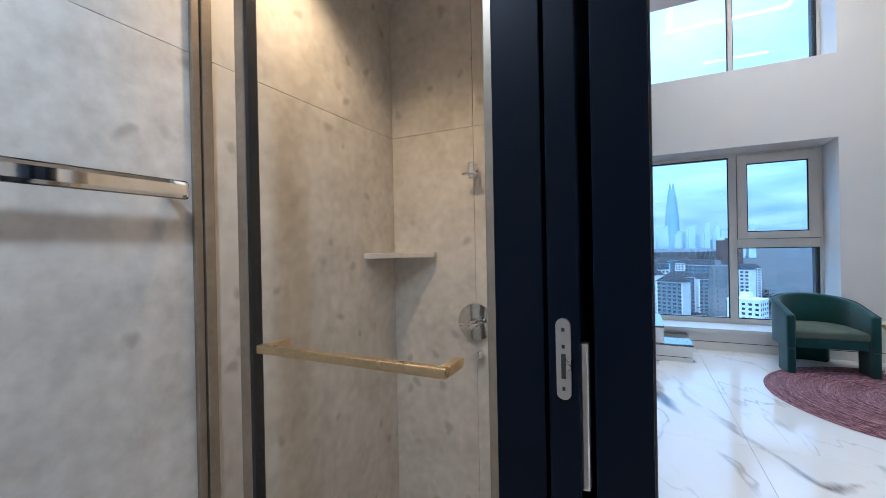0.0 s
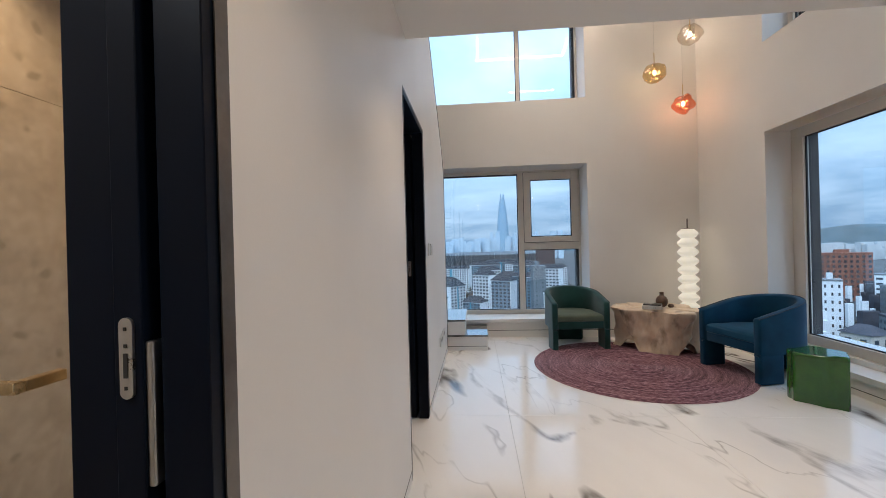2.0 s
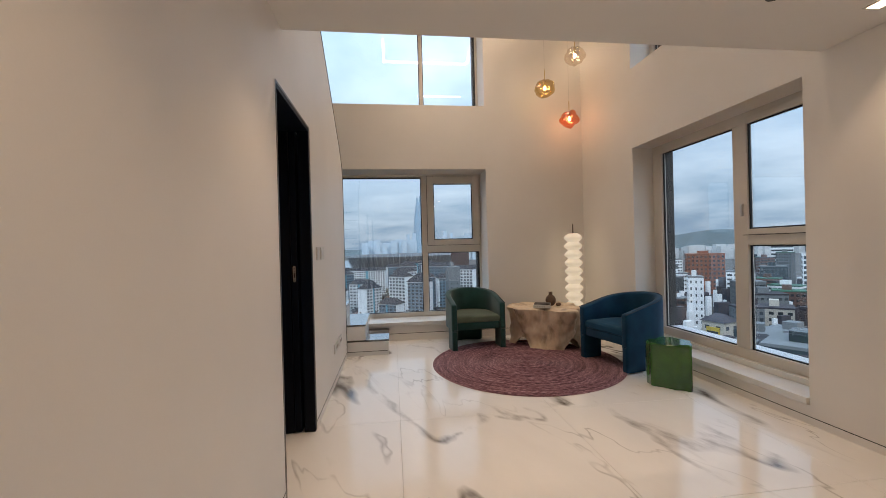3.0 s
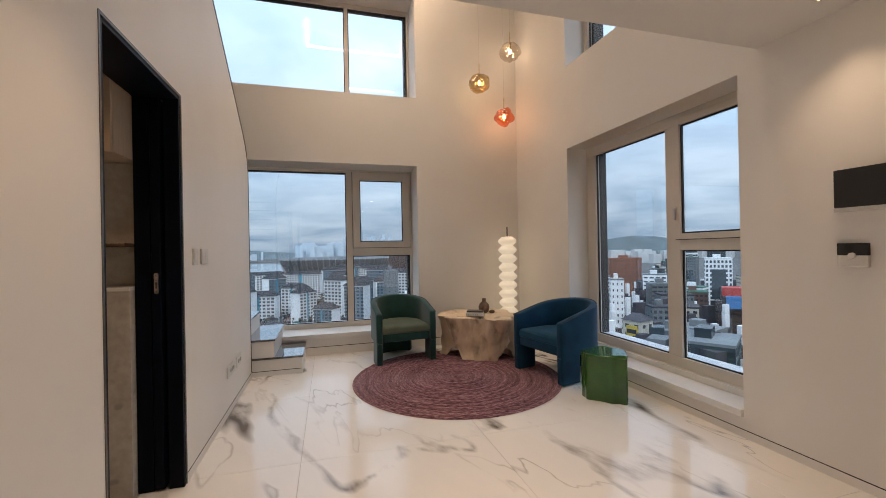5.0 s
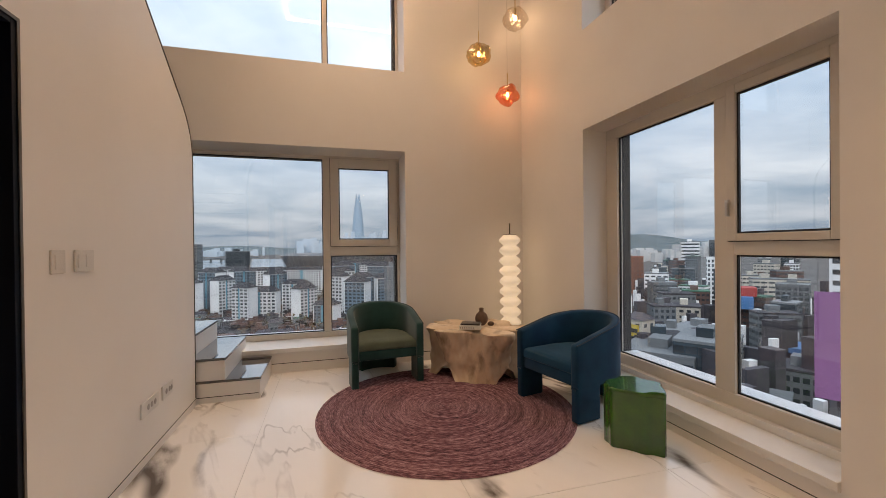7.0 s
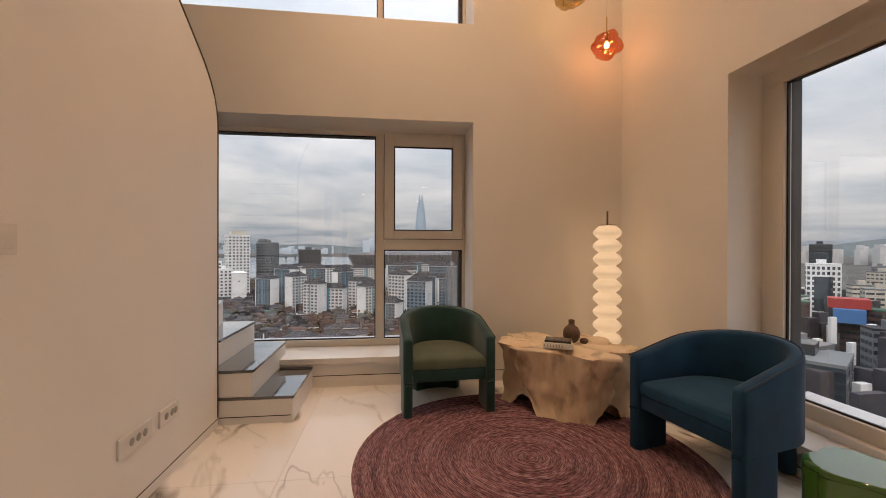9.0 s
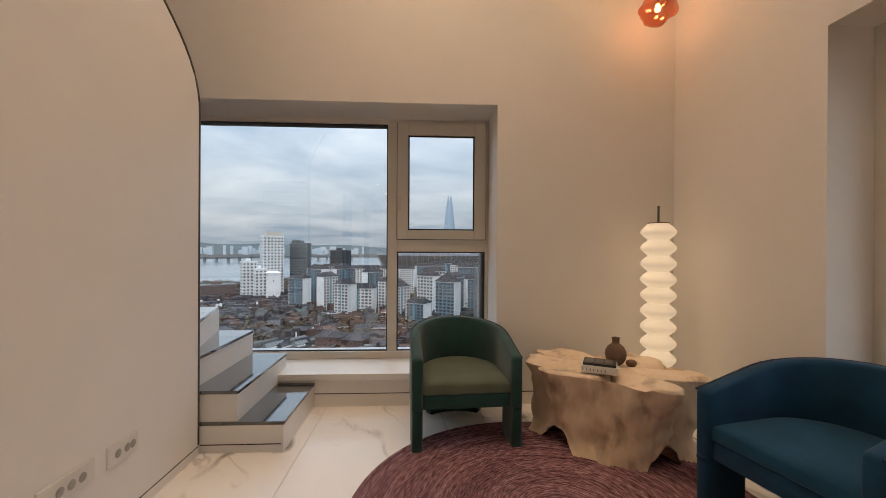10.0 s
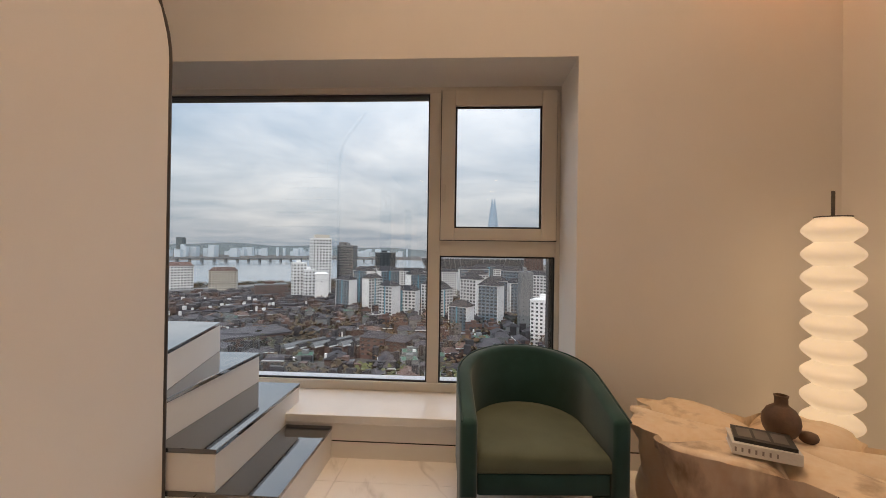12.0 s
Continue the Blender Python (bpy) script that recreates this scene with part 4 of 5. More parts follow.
part("body", lathe([(0.0, 0), (0.028, 0), (0.040, 0.012), (0.043, 0.026), (0.036, 0.042), (0.018, 0.050), (0.0, 0.051)], 24, lambda a, i: 1 + 0.08 * math.sin(2 * a + 0.7)), CLAY, knob, smooth=60)

# floor lamp of stacked paper-like discs
lamp_at = Vector((3.10, 5.56))
fl = thing("floor_lamp", "tall glowing white ribbed paper floor lamp", "floor lamp", pose(lamp_at.x, lamp_at.y, 0))
part("base", lathe([(0.0, 0), (0.12, 0), (0.12, 0.012), (0.02, 0.016), (0.012, 0.045)], 36), TRIM, fl, "round metal base", smooth=40)
prof, z, pitch = [(0.02, 0.040), (0.068, 0.042)], 0.040, 0.117
for k in range(12):
    for j in range(12):
        s = j / 12
        w = abs(math.sin(math.pi * s))
        prof.append((0.070 + 0.050 * w ** 1.15, z + pitch * (k + s)))
prof += [(0.072, z + pitch * 12), (0.066, z + pitch * 12 + 0.005), (0.02, z + pitch * 12 + 0.006)]
part("shade", lathe(prof, 48), SHADE, fl, "glowing ribbed shade", smooth=80)
tz = z + pitch * 12
part("cap", lathe([(0.0, tz + 0.004), (0.073, tz + 0.004), (0.073, tz + 0.010), (0.0, tz + 0.011)], 36), TRIM, fl, "dark metal cap", smooth=40)
part("rod", lathe([(0.0, tz + 0.008), (0.008, tz + 0.008), (0.008, tz + 0.135), (0.0, tz + 0.136)], 12), TRIM, fl, "dark metal rod", smooth=40)
part("cord", tube([(0.10, -0.04, 0.03), (0.17, -0.28, 0.02), (0.22, -0.55, 0.05), (0.24, -0.62, 0.16), (0.26, -0.66, 0.27), (0.30, -0.70, 0.31)], 0.004, 6), GASKET, fl, "black power cord", smooth=60)
part("plug", boxes((0.29, 0.322, -0.72, -0.685, 0.295, 0.33), bevel=0.006), GASKET, fl, "black plug")
plate = thing("socket_plate", "white wall socket behind the lamp", "socket")
part("plate", boxes((XB - 0.010, XB, 4.80, 4.92, 0.27, 0.36), bevel=0.003), PLASTIC, plate)

# green stool with a wavy star plan
def eased(points):
    """Cuts the corners of a closed polygon once."""
    out = []
    for (x0, y0), (x1, y1) in zip(points, points[1:] + points[:1]):
        out += [(x0 * 0.8 + x1 * 0.2, y0 * 0.8 + y1 * 0.2), (x0 * 0.2 + x1 * 0.8, y0 * 0.2 + y1 * 0.8)]
    return out


plan = [(-0.19, -0.05), (-0.15, -0.09), (-0.13, -0.135), (-0.03, -0.125), (0.07, -0.15), (0.11, -0.125), (0.19, -0.14), (0.18, -0.03), (0.15, 0.03), (0.17, 0.12), (0.05, 0.10), (0.0, 0.15), (-0.10, 0.155), (-0.13, 0.09), (-0.18, 0.05)]
pts = eased(eased(plan))
NS = len(pts)
stool = thing("stool", "glossy green wavy edged side stool", "stool", pose(3.055, 3.565, 0, 0, 0, -44))
bm = bmesh.new()
rings = []
for z, k_ in ((0.0, 0.985), (0.006, 1.0), (0.12, 1.0), (0.25, 0.995), (0.34, 1.0), (0.362, 1.0)):
    rings.append([bm.verts.new((x * k_, y * k_, z)) for x, y in pts])
for u, v in zip(rings, rings[1:]):
    for k in range(NS):
        bm.faces.new((u[k], u[(k + 1) % NS], v[(k + 1) % NS], v[k]))
bm.faces.new(list(reversed(rings[0]))); bm.faces.new(rings[-1])
part("body", bm, STOOLGREEN, stool, smooth=30)
bm = bmesh.new()
rings = []
for z, k_ in ((0.3625, 0.99), (0.366, 1.006), (0.378, 1.006), (0.387, 0.985), (0.391, 0.95)):
    rings.append([bm.verts.new((x * k_, y * k_, z + (0.010 * math.sin(x * 14 + y * 9) if z > 0.374 else 0))) for x, y in pts])
for u, v in zip(rings, rings[1:]):
    for k in range(NS):
        bm.faces.new((u[k], u[(k + 1) % NS], v[(k + 1) % NS], v[k]))
bm.faces.new(list(reversed(rings[0]))); bm.faces.new(rings[-1])
part("top", bm, STOOLGREEN, stool, "glossy green wavy top", smooth=30)

# blown glass pendants
def blown(seed, radius):
    bm = bmesh.new()
    bmesh.ops.create_icosphere(bm, subdivisions=4, radius=radius)
    for v in bm.verts:
        d = v.co.normalized()
        k = 1 + 0.20 * noise.noise(d * 1.6 + Vector((seed, 0, 0))) + 0.09 * noise.noise(d * 3.4 + Vector((0, seed, 0)))
        v.co = Vector((d.x * 1.0, d.y * 1.0, d.z * 0.92)) * radius * k
    return bm
for at_, r, glass, colour, seed, lab in (((3.108, 5.60, 3.06), 0.128, COPPERBLOWN, (1.0, 0.42, 0.18), 2.3, "copper red melted glass pendant, lit"), ((2.744, 5.56, 3.465), 0.135, GOLDBLOWN, (1.0, 0.75, 0.35), 5.1, "gold mirrored melted glass pendant, lit"), ((3.215, 5.60, 3.955), 0.135, CLEARBLOWN, (1.0, 0.82, 0.60), 8.7, "smoky clear melted glass pendant, lit")):
    p = thing("pendant_lamp", lab, "pendant lamp", Matrix.Translation(at_), group="melted glass pendants")
    g = part("globe", blown(seed, r), glass, p, "uneven blown glass globe", smooth=180)
    g.visible_shadow = False
    part("bulb", lathe([(0.0, -0.02), (0.016, -0.016), (0.021, 0.0), (0.016, 0.02), (0.009, 0.035)], 16), BULB, p, "glowing bulb", smooth=80)
    part("socket", lathe([(0.0, 0.034), (0.016, 0.034), (0.016, r * 0.86), (0.0, r * 0.86 + 0.002)], 14), BRASS, p, "brass bulb socket", smooth=40)
    part("stem", lathe([(0.0, r * 0.85), (0.006, r * 0.85), (0.006, r + 0.13), (0.0, r + 0.131)], 10), BRASS, p, "thin brass stem", smooth=40)
    part("cable", lathe([(0.0, r + 0.13), (0.0018, r + 0.13), (0.0018, TOP - at_[2] - 0.001), (0.0, TOP - at_[2] - 0.0005)], 6), SATIN, p, "hair-thin cable")
    lamp("pendant_light", "POINT", Matrix.Translation((at_[0], at_[1], at_[2])), 2.4 if glass is COPPERBLOWN else 0.8, colour, 0.03)

# ---------------------------------------------------------------- fittings on the walls
def switch_plate(name, lab, cat, y0, y1, z0, z1, detail):
    s = thing(name, lab, cat)
    part("plate", boxes((XL, XL + 0.010, y0, y1, z0, z1), bevel=0.003), PLASTIC, s)
    for i, (a, b, c, d, m_) in enumerate(detail):
        part("rocker" if cat == "light switch" else "socket", boxes((XL + 0.010, XL + (0.0125 if cat == "light switch" else 0.0106), a, b, c, d), bevel=0.001 if cat == "light switch" else 0), m_, s)
    return s
switch_plate("light_switch", "single white wall light switch", "light switch", 3.356, 3.445, 1.222, 1.322, [(3.372, 3.430, 1.242, 1.302, PLASTIC)])
switch_plate("light_switch", "wide white wall light switch", "light switch", 3.517, 3.662, 1.222, 1.322, [(3.532, 3.588, 1.242, 1.302, PLASTIC), (3.592, 3.648, 1.242, 1.302, PLASTIC)])
def outlet(y0, y1, cups, lab):
    s = thing("wall_outlet", lab, "wall outlet")
    part("plate", boxes((XL, XL + 0.012, y0, y1, 0.30, 0.392), bevel=0.003), PLASTIC, s)
    for c in cups:
        part("socket", lathe([(0.0, 0.0), (0.016, 0.0), (0.019, 0.0015), (0.017, 0.0025), (0.0, 0.0026)], 20), mat("socket_cup", (0.35, 0.33, 0.30), 0.5, scale=9), s, "round recessed socket", smooth=40, at=Matrix.Translation((XL + 0.012, c, 0.346)) @ pose(0, 0, 0, 0, 90))
outlet(4.138, 4.388, (4.225, 4.275, 4.325), "wide white wall outlet plate with round sockets")
outlet(4.456, 4.637, (4.51, 4.565, 4.60), "white wall outlet plate low on the partition")

disp = thing("wall_display", "wide black glass wall panel with silver lower lip", "wall panel")
part("screen", boxes((XB - 0.045, XB, 1.28, 2.11, 1.465, 1.665), bevel=0.004), SCREEN, disp, "glossy black front")
part("lip", boxes((XB - 0.048, XB, 1.28, 2.11, 1.442, 1.464), bevel=0.003), SATIN, disp, "silver lower lip")
inter = thing("intercom", "white intercom with black upper half and round knob", "intercom")
part("body", boxes((XB - 0.022, XB, 1.985, 2.114, 1.155, 1.215), bevel=0.004), PLASTIC, inter)
part("screen", boxes((XB - 0.021, XB, 1.985, 2.114, 1.216, 1.28), bevel=0.002), SCREEN, inter, "black glass upper half")
part("knob", lathe([(0.0, 0), (0.016, 0), (0.015, 0.008), (0.0, 0.010)], 20), PLASTIC, inter, smooth=40, at=Matrix.Translation((XB - 0.022, 2.048, 1.215)) @ pose(0, 0, 0, 0, -90))
thermo = thing("thermostat", "small white thermostat with dark display", "thermostat")
part("body", boxes((XB - 0.024, XB, 1.838, 1.914, 1.155, 1.275), bevel=0.004), PLASTIC, thermo)
part("display", boxes((XB - 0.0255, XB - 0.024, 1.853, 1.900, 1.225, 1.262)), SCREEN, thermo, "dark display")

# ---------------------------------------------------------------- the city outside
GZ = -60.0
rnd = random.Random(7)
CITYGROUND = mat("city_ground", (0.10, 0.088, 0.078), 0.9, second=(0.055, 0.05, 0.046), scale=0.02, fine=0.35, amount=1.0, bump=0)
WATER = mat("river_water", (0.22, 0.27, 0.31), 0.12, second=(0.20, 0.25, 0.29), scale=0.004, fine=0.02, amount=0.2, bump=0)
ASPHALT = mat("asphalt", (0.06, 0.06, 0.062), 0.9, scale=0.1, fine=2, bump=0)
WHITEBLOCK = mat("white_block_render", (0.76, 0.77, 0.77), 0.8, second=(0.66, 0.67, 0.67), scale=0.08, fine=1.0, amount=0.5, bump=0, random_tint=0.10)
CREAM = mat("cream_render", (0.52, 0.48, 0.41), 0.8, second=(0.44, 0.41, 0.35), scale=0.08, fine=1, amount=0.5, bump=0, random_tint=0.12)
GREYBLOCK = mat("grey_block", (0.175, 0.185, 0.19), 0.75, second=(0.125, 0.135, 0.14), scale=0.06, fine=1, amount=0.6, bump=0, random_tint=0.22)
BRICK = mat("far_brick", (0.14, 0.082, 0.068), 0.85, second=(0.10, 0.062, 0.052), scale=0.1, fine=1, amount=0.6, bump=0, random_tint=0.25)
DARKGLASS = mat("dark_office_glass", (0.05, 0.065, 0.075), 0.25, second=(0.035, 0.045, 0.052), scale=0.1, fine=1, bump=0, random_tint=0.3)
ROOFDARK = mat("dark_roof", (0.056, 0.050, 0.056), 0.85, second=(0.036, 0.033, 0.038), scale=0.15, fine=1.5, amount=0.8, bump=0, random_tint=0.3)
ROOFBLACK = mat("black_tile_roof", (0.022, 0.022, 0.026), 0.8, second=(0.035, 0.033, 0.036), scale=0.15, fine=1.5, bump=0)
ROOFRED = mat("rust_roof", (0.125, 0.07, 0.055), 0.85, second=(0.085, 0.055, 0.048), scale=0.15, fine=1.5, amount=0.8, bump=0, random_tint=0.3)
ROOFGREEN = mat("green_waterproof_roof", (0.06, 0.15, 0.10), 0.85, second=(0.05, 0.11, 0.08), scale=0.15, fine=1.5, bump=0, random_tint=0.2)
ROOFBLUE = mat("blue_sheet_roof", (0.06, 0.19, 0.42), 0.7, scale=0.2, fine=2, bump=0)
REDSHEET = mat("red_sheet", (0.42, 0.05, 0.04), 0.7, scale=0.2, fine=2, bump=0)
PINK = mat("mauve_banner", (0.30, 0.13, 0.29), 0.7, second=(0.27, 0.115, 0.26), scale=0.1, fine=1, bump=0)
WHITEPRINT = mat("white_print", (0.80, 0.80, 0.80), 0.7, scale=0.2, fine=2, bump=0)
TEAL = mat("blue_green_stripe", (0.10, 0.28, 0.36), 0.8, scale=0.1, fine=1, bump=0)
STADIUM = mat("stadium_concrete", (0.13, 0.135, 0.14), 0.85, second=(0.09, 0.095, 0.10), scale=0.03, fine=0.5, amount=0.8, bump=0)
STADIUMRIB = mat("stadium_rib", (0.34, 0.35, 0.36), 0.85, scale=0.05, fine=0.5, bump=0)
ORANGEBRICK = mat("orange_brick", (0.27, 0.11, 0.07), 0.85, second=(0.20, 0.085, 0.055), scale=0.1, fine=1, amount=0.6, bump=0)
YELLOW = mat("yellow_panel", (0.55, 0.40, 0.06), 0.7, scale=0.2, fine=2, bump=0)
# Shaded side of the white blocks, put into the colour as blue-grey.
SHADEDFACADE = mat("shaded_facade", (0.15, 0.20, 0.24), 0.8, second=(0.12, 0.16, 0.19), scale=0.08, fine=1, bump=0, random_tint=0.15)
FACADE2 = mat("pale_facade", (0.62, 0.63, 0.63), 0.8, second=(0.53, 0.54, 0.54), scale=0.08, fine=1, bump=0, random_tint=0.1)
WINDARK = mat("far_window", (0.022, 0.028, 0.034), 0.3, second=(0.05, 0.056, 0.062), scale=0.3, fine=1, bump=0, random_tint=0.4)
# Far blocks: the air's haze is put into this pale blue colour.
HAZETINT = mat("haze_tinted_block", (0.50, 0.58, 0.64), 0.9, second=(0.45, 0.53, 0.59), scale=0.01, fine=0.1, bump=0)
HILL = mat("far_wooded_hill", (0.12, 0.15, 0.16), 0.95, second=(0.09, 0.115, 0.12), scale=0.01, fine=0.08, amount=0.8, bump=0)
LEAF = mat("city_tree_leaves", (0.055, 0.055, 0.030), 0.9, second=(0.11, 0.055, 0.025), scale=0.03, fine=0.5, amount=0.8, bump=0)
LEAFY = mat("yellow_green_leaves", (0.13, 0.13, 0.04), 0.9, second=(0.07, 0.085, 0.03), scale=0.05, fine=0.6, amount=0.8, bump=0)


def place(az, d, z=GZ):
    """A spot in the city: degrees right of the end wall's outlook, metres away."""
    return Vector((d * math.sin(radians(az)), d * math.cos(radians(az)), z))


solid("ground", boxes((-5200, 5200, 40, 4600, GZ - 1, GZ), (60, 5200, -3200, 40, GZ - 1, GZ)), CITYGROUND, "brownish city ground far below", "ground", kind="structure")
bm = prism([place(a, d)[:2] for a, d in ((-52, 640), (-30, 700), (-16, 900), (-4, 1500), (-1, 2300), (-8, 2600), (-20, 2500), (-34, 2300), (-52, 2100))], "z", GZ, GZ + 0.4)
solid("river", bm, WATER, "wide grey river reflecting the cloudy sky", "river", kind="structure")
bank = [place(a, d) for a, d in ((-50, 600), (-30, 655), (-16, 850), (-6, 1300))]
for k, (p, q) in enumerate(zip(bank, bank[1:])):
    n_ = (q - p).cross(Vector((0, 0, 1))).normalized() * 12
    bm = prism([(p - n_)[:2], (q - n_)[:2], (q + n_)[:2], (p + n_)[:2]], "z", GZ, GZ + 6)
    solid("road", bm, mat("raised_road", (0.20, 0.20, 0.20), 0.85, scale=0.05, fine=1, bump=0), "raised riverside road", "road", kind="structure")

unit = bmesh.new(); box(unit, -0.5, 0.5, -0.06, 0.02, -0.5, 0.5)
WINMESH = mesh_of("window", unit, WINDARK)


def block(name, lab, az, d, w, dep, h, turn=0.0, wall=WHITEBLOCK, roof=ROOFDARK, cols=6, floors=10, stripe=None, gable=3.0, detailed=True, cat="building", group="", win=(0.5, 0.5), base=GZ, crown=True, front=None):
    """A building: wall, roof with a stair head, and its windows on the side that faces the flat."""
    t = thing(name, lab, cat, Matrix.Translation(place(az, d, base)) @ pose(0, 0, 0, 0, 0, -az + turn), group=group)
    body = bmesh.new(); box(body, -w / 2, w / 2, 0, dep, 0, h)
    part("wall", body, wall, t)
    rf = bmesh.new()
    if gable > 0:
        o = 0.6
        pts = [(-w / 2 - o, -o, h), (w / 2 + o, -o, h), (w / 2 + o, dep + o, h), (-w / 2 - o, dep + o, h), (-w / 2 + dep * 0.3, dep / 2, h + gable), (w / 2 - dep * 0.3, dep / 2, h + gable)]
        v = [rf.verts.new(p) for p in pts]
        for f in ((0, 1, 5, 4), (1, 2, 5), (2, 3, 4, 5), (3, 0, 4), (3, 2, 1, 0)):
            rf.faces.new([v[i] for i in f])
    else:
        box(rf, -w / 2 - 0.15, w / 2 + 0.15, -0.15, dep + 0.15, h, h + 0.9)
    roof_ob = part("roof", rf, roof, t)
    if crown and gable <= 0:
        hb = bmesh.new(); box(hb, -w * 0.18, w * 0.10, dep * 0.35, dep * 0.75, h + 0.9, h + 4)
        part("stair_head", hb, wall, roof_ob)
    if stripe:
        sb = bmesh.new(); box(sb, -w / 2 + w * 0.42, -w / 2 + w * 0.50, -0.12, 0, 0, h)
        part("stripe", sb, stripe, t)
    cw, ch = w / cols, (h - 2) / floors
    spots = [(-w / 2 + cw * (i + 0.5), 0.0, 1.5 + ch * (j + 0.5), 0) for i in range(cols) for j in range(floors)]
    if front:
        fb = bmesh.new(); box(fb, -w / 2 + 0.9, w / 2 - 0.9, -0.05, 0.0, 0.6, h - 0.6)
        part("facade", fb, front, t, "facade panel between white gables, in shaded or pale colour")
    sc = 0 if front else max(1, int(dep / cw))
    side = [(sx * w / 2, dep * (i + 0.5) / sc, 1.5 + ch * (j + 0.5), 90 * sx) for sx in (-1, 1) for i in range(sc) for j in range(floors)]
    if detailed:
        for x, y, z, r in spots:
            wd = new("window", WINMESH)
            wd.parent = t
            wd.matrix_basis = Matrix.Translation((x, y, z)) @ Matrix.Diagonal((cw * win[0], 1, ch * win[1], 1))
        spots = []
    bm_ = bmesh.new()
    for x, y, z, r in spots:
        box(bm_, x - cw * win[0] / 2, x + cw * win[0] / 2, -0.06, 0.02, z - ch * win[1] / 2, z + ch * win[1] / 2)
    for x, y, z, r in side:
        box(bm_, x - 0.06, x + 0.06, y - cw * win[0] / 2, y + cw * win[0] / 2, z - ch * win[1] / 2, z + ch * win[1] / 2)
    if len(bm_.verts):
        tagged(part("windows", bm_, WINDARK, t, "rows of small dark windows"), kind="stuff")
    else:
        bm_.free()
    return t


# towers by the river, and the two long blocks
tall = block("apartment_tower", "tall white apartment tower with stepped top", -19.7, 500, 22, 18, 74, 14, WHITEBLOCK, WHITEBLOCK, 6, 21, gable=0, win=(0.5, 0.5))
part("crown_wall", boxes((-7, 9, 3, 15, 74.9, 79)), CREAM, tall, "stepped roof storey")
slab = block("apartment_tower", "grey slab tower beside the white one", -16.7, 520, 20, 22, 66, -16, GREYBLOCK, GREYBLOCK, 4, 20, gable=0, win=(0.8, 0.42))
part("crown_wall", boxes((-9, -2, 4, 18, 66.9, 71)), GREYBLOCK, slab, "grey stair tower")
block("apartment_block", "white stepped block below the towers", -22.5, 495, 15, 12, 45, 12, WHITEBLOCK, WHITEBLOCK, 4, 12, gable=0)
block("apartment_block", "low white stepped block below the towers", -21.2, 488, 12, 12, 37, 12, WHITEBLOCK, WHITEBLOCK, 3, 10, gable=0)
block("apartment_block", "blank white gable wall block", -19.7, 470, 14, 9, 34, 4, WHITEBLOCK, WHITEBLOCK, 1, 2, gable=2, win=(0.1, 0.1))
block("apartment_block", "white riverside block with brown hipped roof", -36.3, 640, 34, 14, 37, 8, WHITEBLOCK, ROOFRED, 9, 10, gable=5, win=(0.6, 0.5))
block("apartment_block", "white riverside block with brown hipped roof", -31.7, 630, 34, 14, 30, -8, CREAM, ROOFRED, 9, 9, gable=5, win=(0.55, 0.5))
block("office_block", "dark grey office block with flat roof", -11.2, 700, 34, 20, 57, 6, DARKGLASS, GREYBLOCK, 5, 12, gable=0)
block("office_block", "low brick building by the road", -26.0, 520, 36, 18, 18, 6, BRICK, GREYBLOCK, 8, 4, gable=0)
block("market_hall", "long low hall with a dark flat roof", -29.5, 262, 62, 30, 9, 14, BRICK, ROOFDARK, 14, 2, gable=0, crown=False)
block("apartment_block", "brown brick walk-up with pale eaves", -12.6, 232, 15, 11, 12, -24, BRICK, ROOFDARK, 4, 4, gable=3, win=(0.45, 0.45))
block("apartment_block", "brown brick walk-up with pale eaves", -9.4, 226, 12, 11, 11, -24, BRICK, ROOFDARK, 3, 4, gable=3, win=(0.45, 0.45))
# estate of white blocks with dark hipped roofs
for az, d, w, h, fl, tn in ((-16.9, 400, 17, 38, 11, -18), (-14.6, 420, 22, 47, 13, -22), (-12.4, 395, 16, 40, 12, 16), (-11.0, 350, 15, 36, 11, -18), (-8.6, 355, 24, 31, 9, -10), (-10.4, 470, 24, 44, 12, 10),
        (-6.4, 430, 20, 42, 12, 14), (-4.6, 375, 22, 35, 10, -14), (-2.6, 340, 17, 34, 11, 18), (-0.8, 300, 16, 24, 8, -14), (0.6, 345, 18, 44, 13, -18), (2.2, 385, 20, 46, 13, 14), (3.4, 325, 18, 40, 12, -12),
        (5.0, 350, 18, 42, 12, 16), (6.4, 400, 22, 50, 14, -14), (8.0, 360, 20, 40, 12, 10), (9.8, 400, 24, 46, 13, -10), (-7.6, 540, 40, 40, 11, 6), (-3.4, 560, 46, 38, 11, -6), (1.4, 580, 44, 42, 12, 6), (6.0, 560, 40, 44, 12, -8), (10.6, 520, 36, 40, 12, 8), (3.6, 640, 50, 44, 12, 4), (-11.8, 640, 40, 38, 11, 4), (-16.0, 600, 30, 30, 9, -6)):
    block("apartment_block", "white apartment block with dark hipped roof and small windows", az, d, w, 11, h * 0.86, tn * 2.3, WHITEBLOCK, ROOFBLACK, max(4, int(w / 3.2)), fl, TEAL if rnd.random() < 0.45 else None, 4.2, detailed=d < 420, group="estate of white blocks", win=(0.62, 0.56), front=rnd.choice((SHADEDFACADE, FACADE2, FACADE2)))
block("office_tower", "dark red-brown tower at the stadium", 9.6, 760, 34, 24, 64, 0, BRICK, BRICK, 7, 18, gable=0, detailed=False, win=(0.6, 0.6))
block("office_tower", "slim grey tower in the estate", 8.8, 300, 9, 14, 46, 10, GREYBLOCK, GREYBLOCK, 2, 14, gable=0, win=(0.2, 0.3))
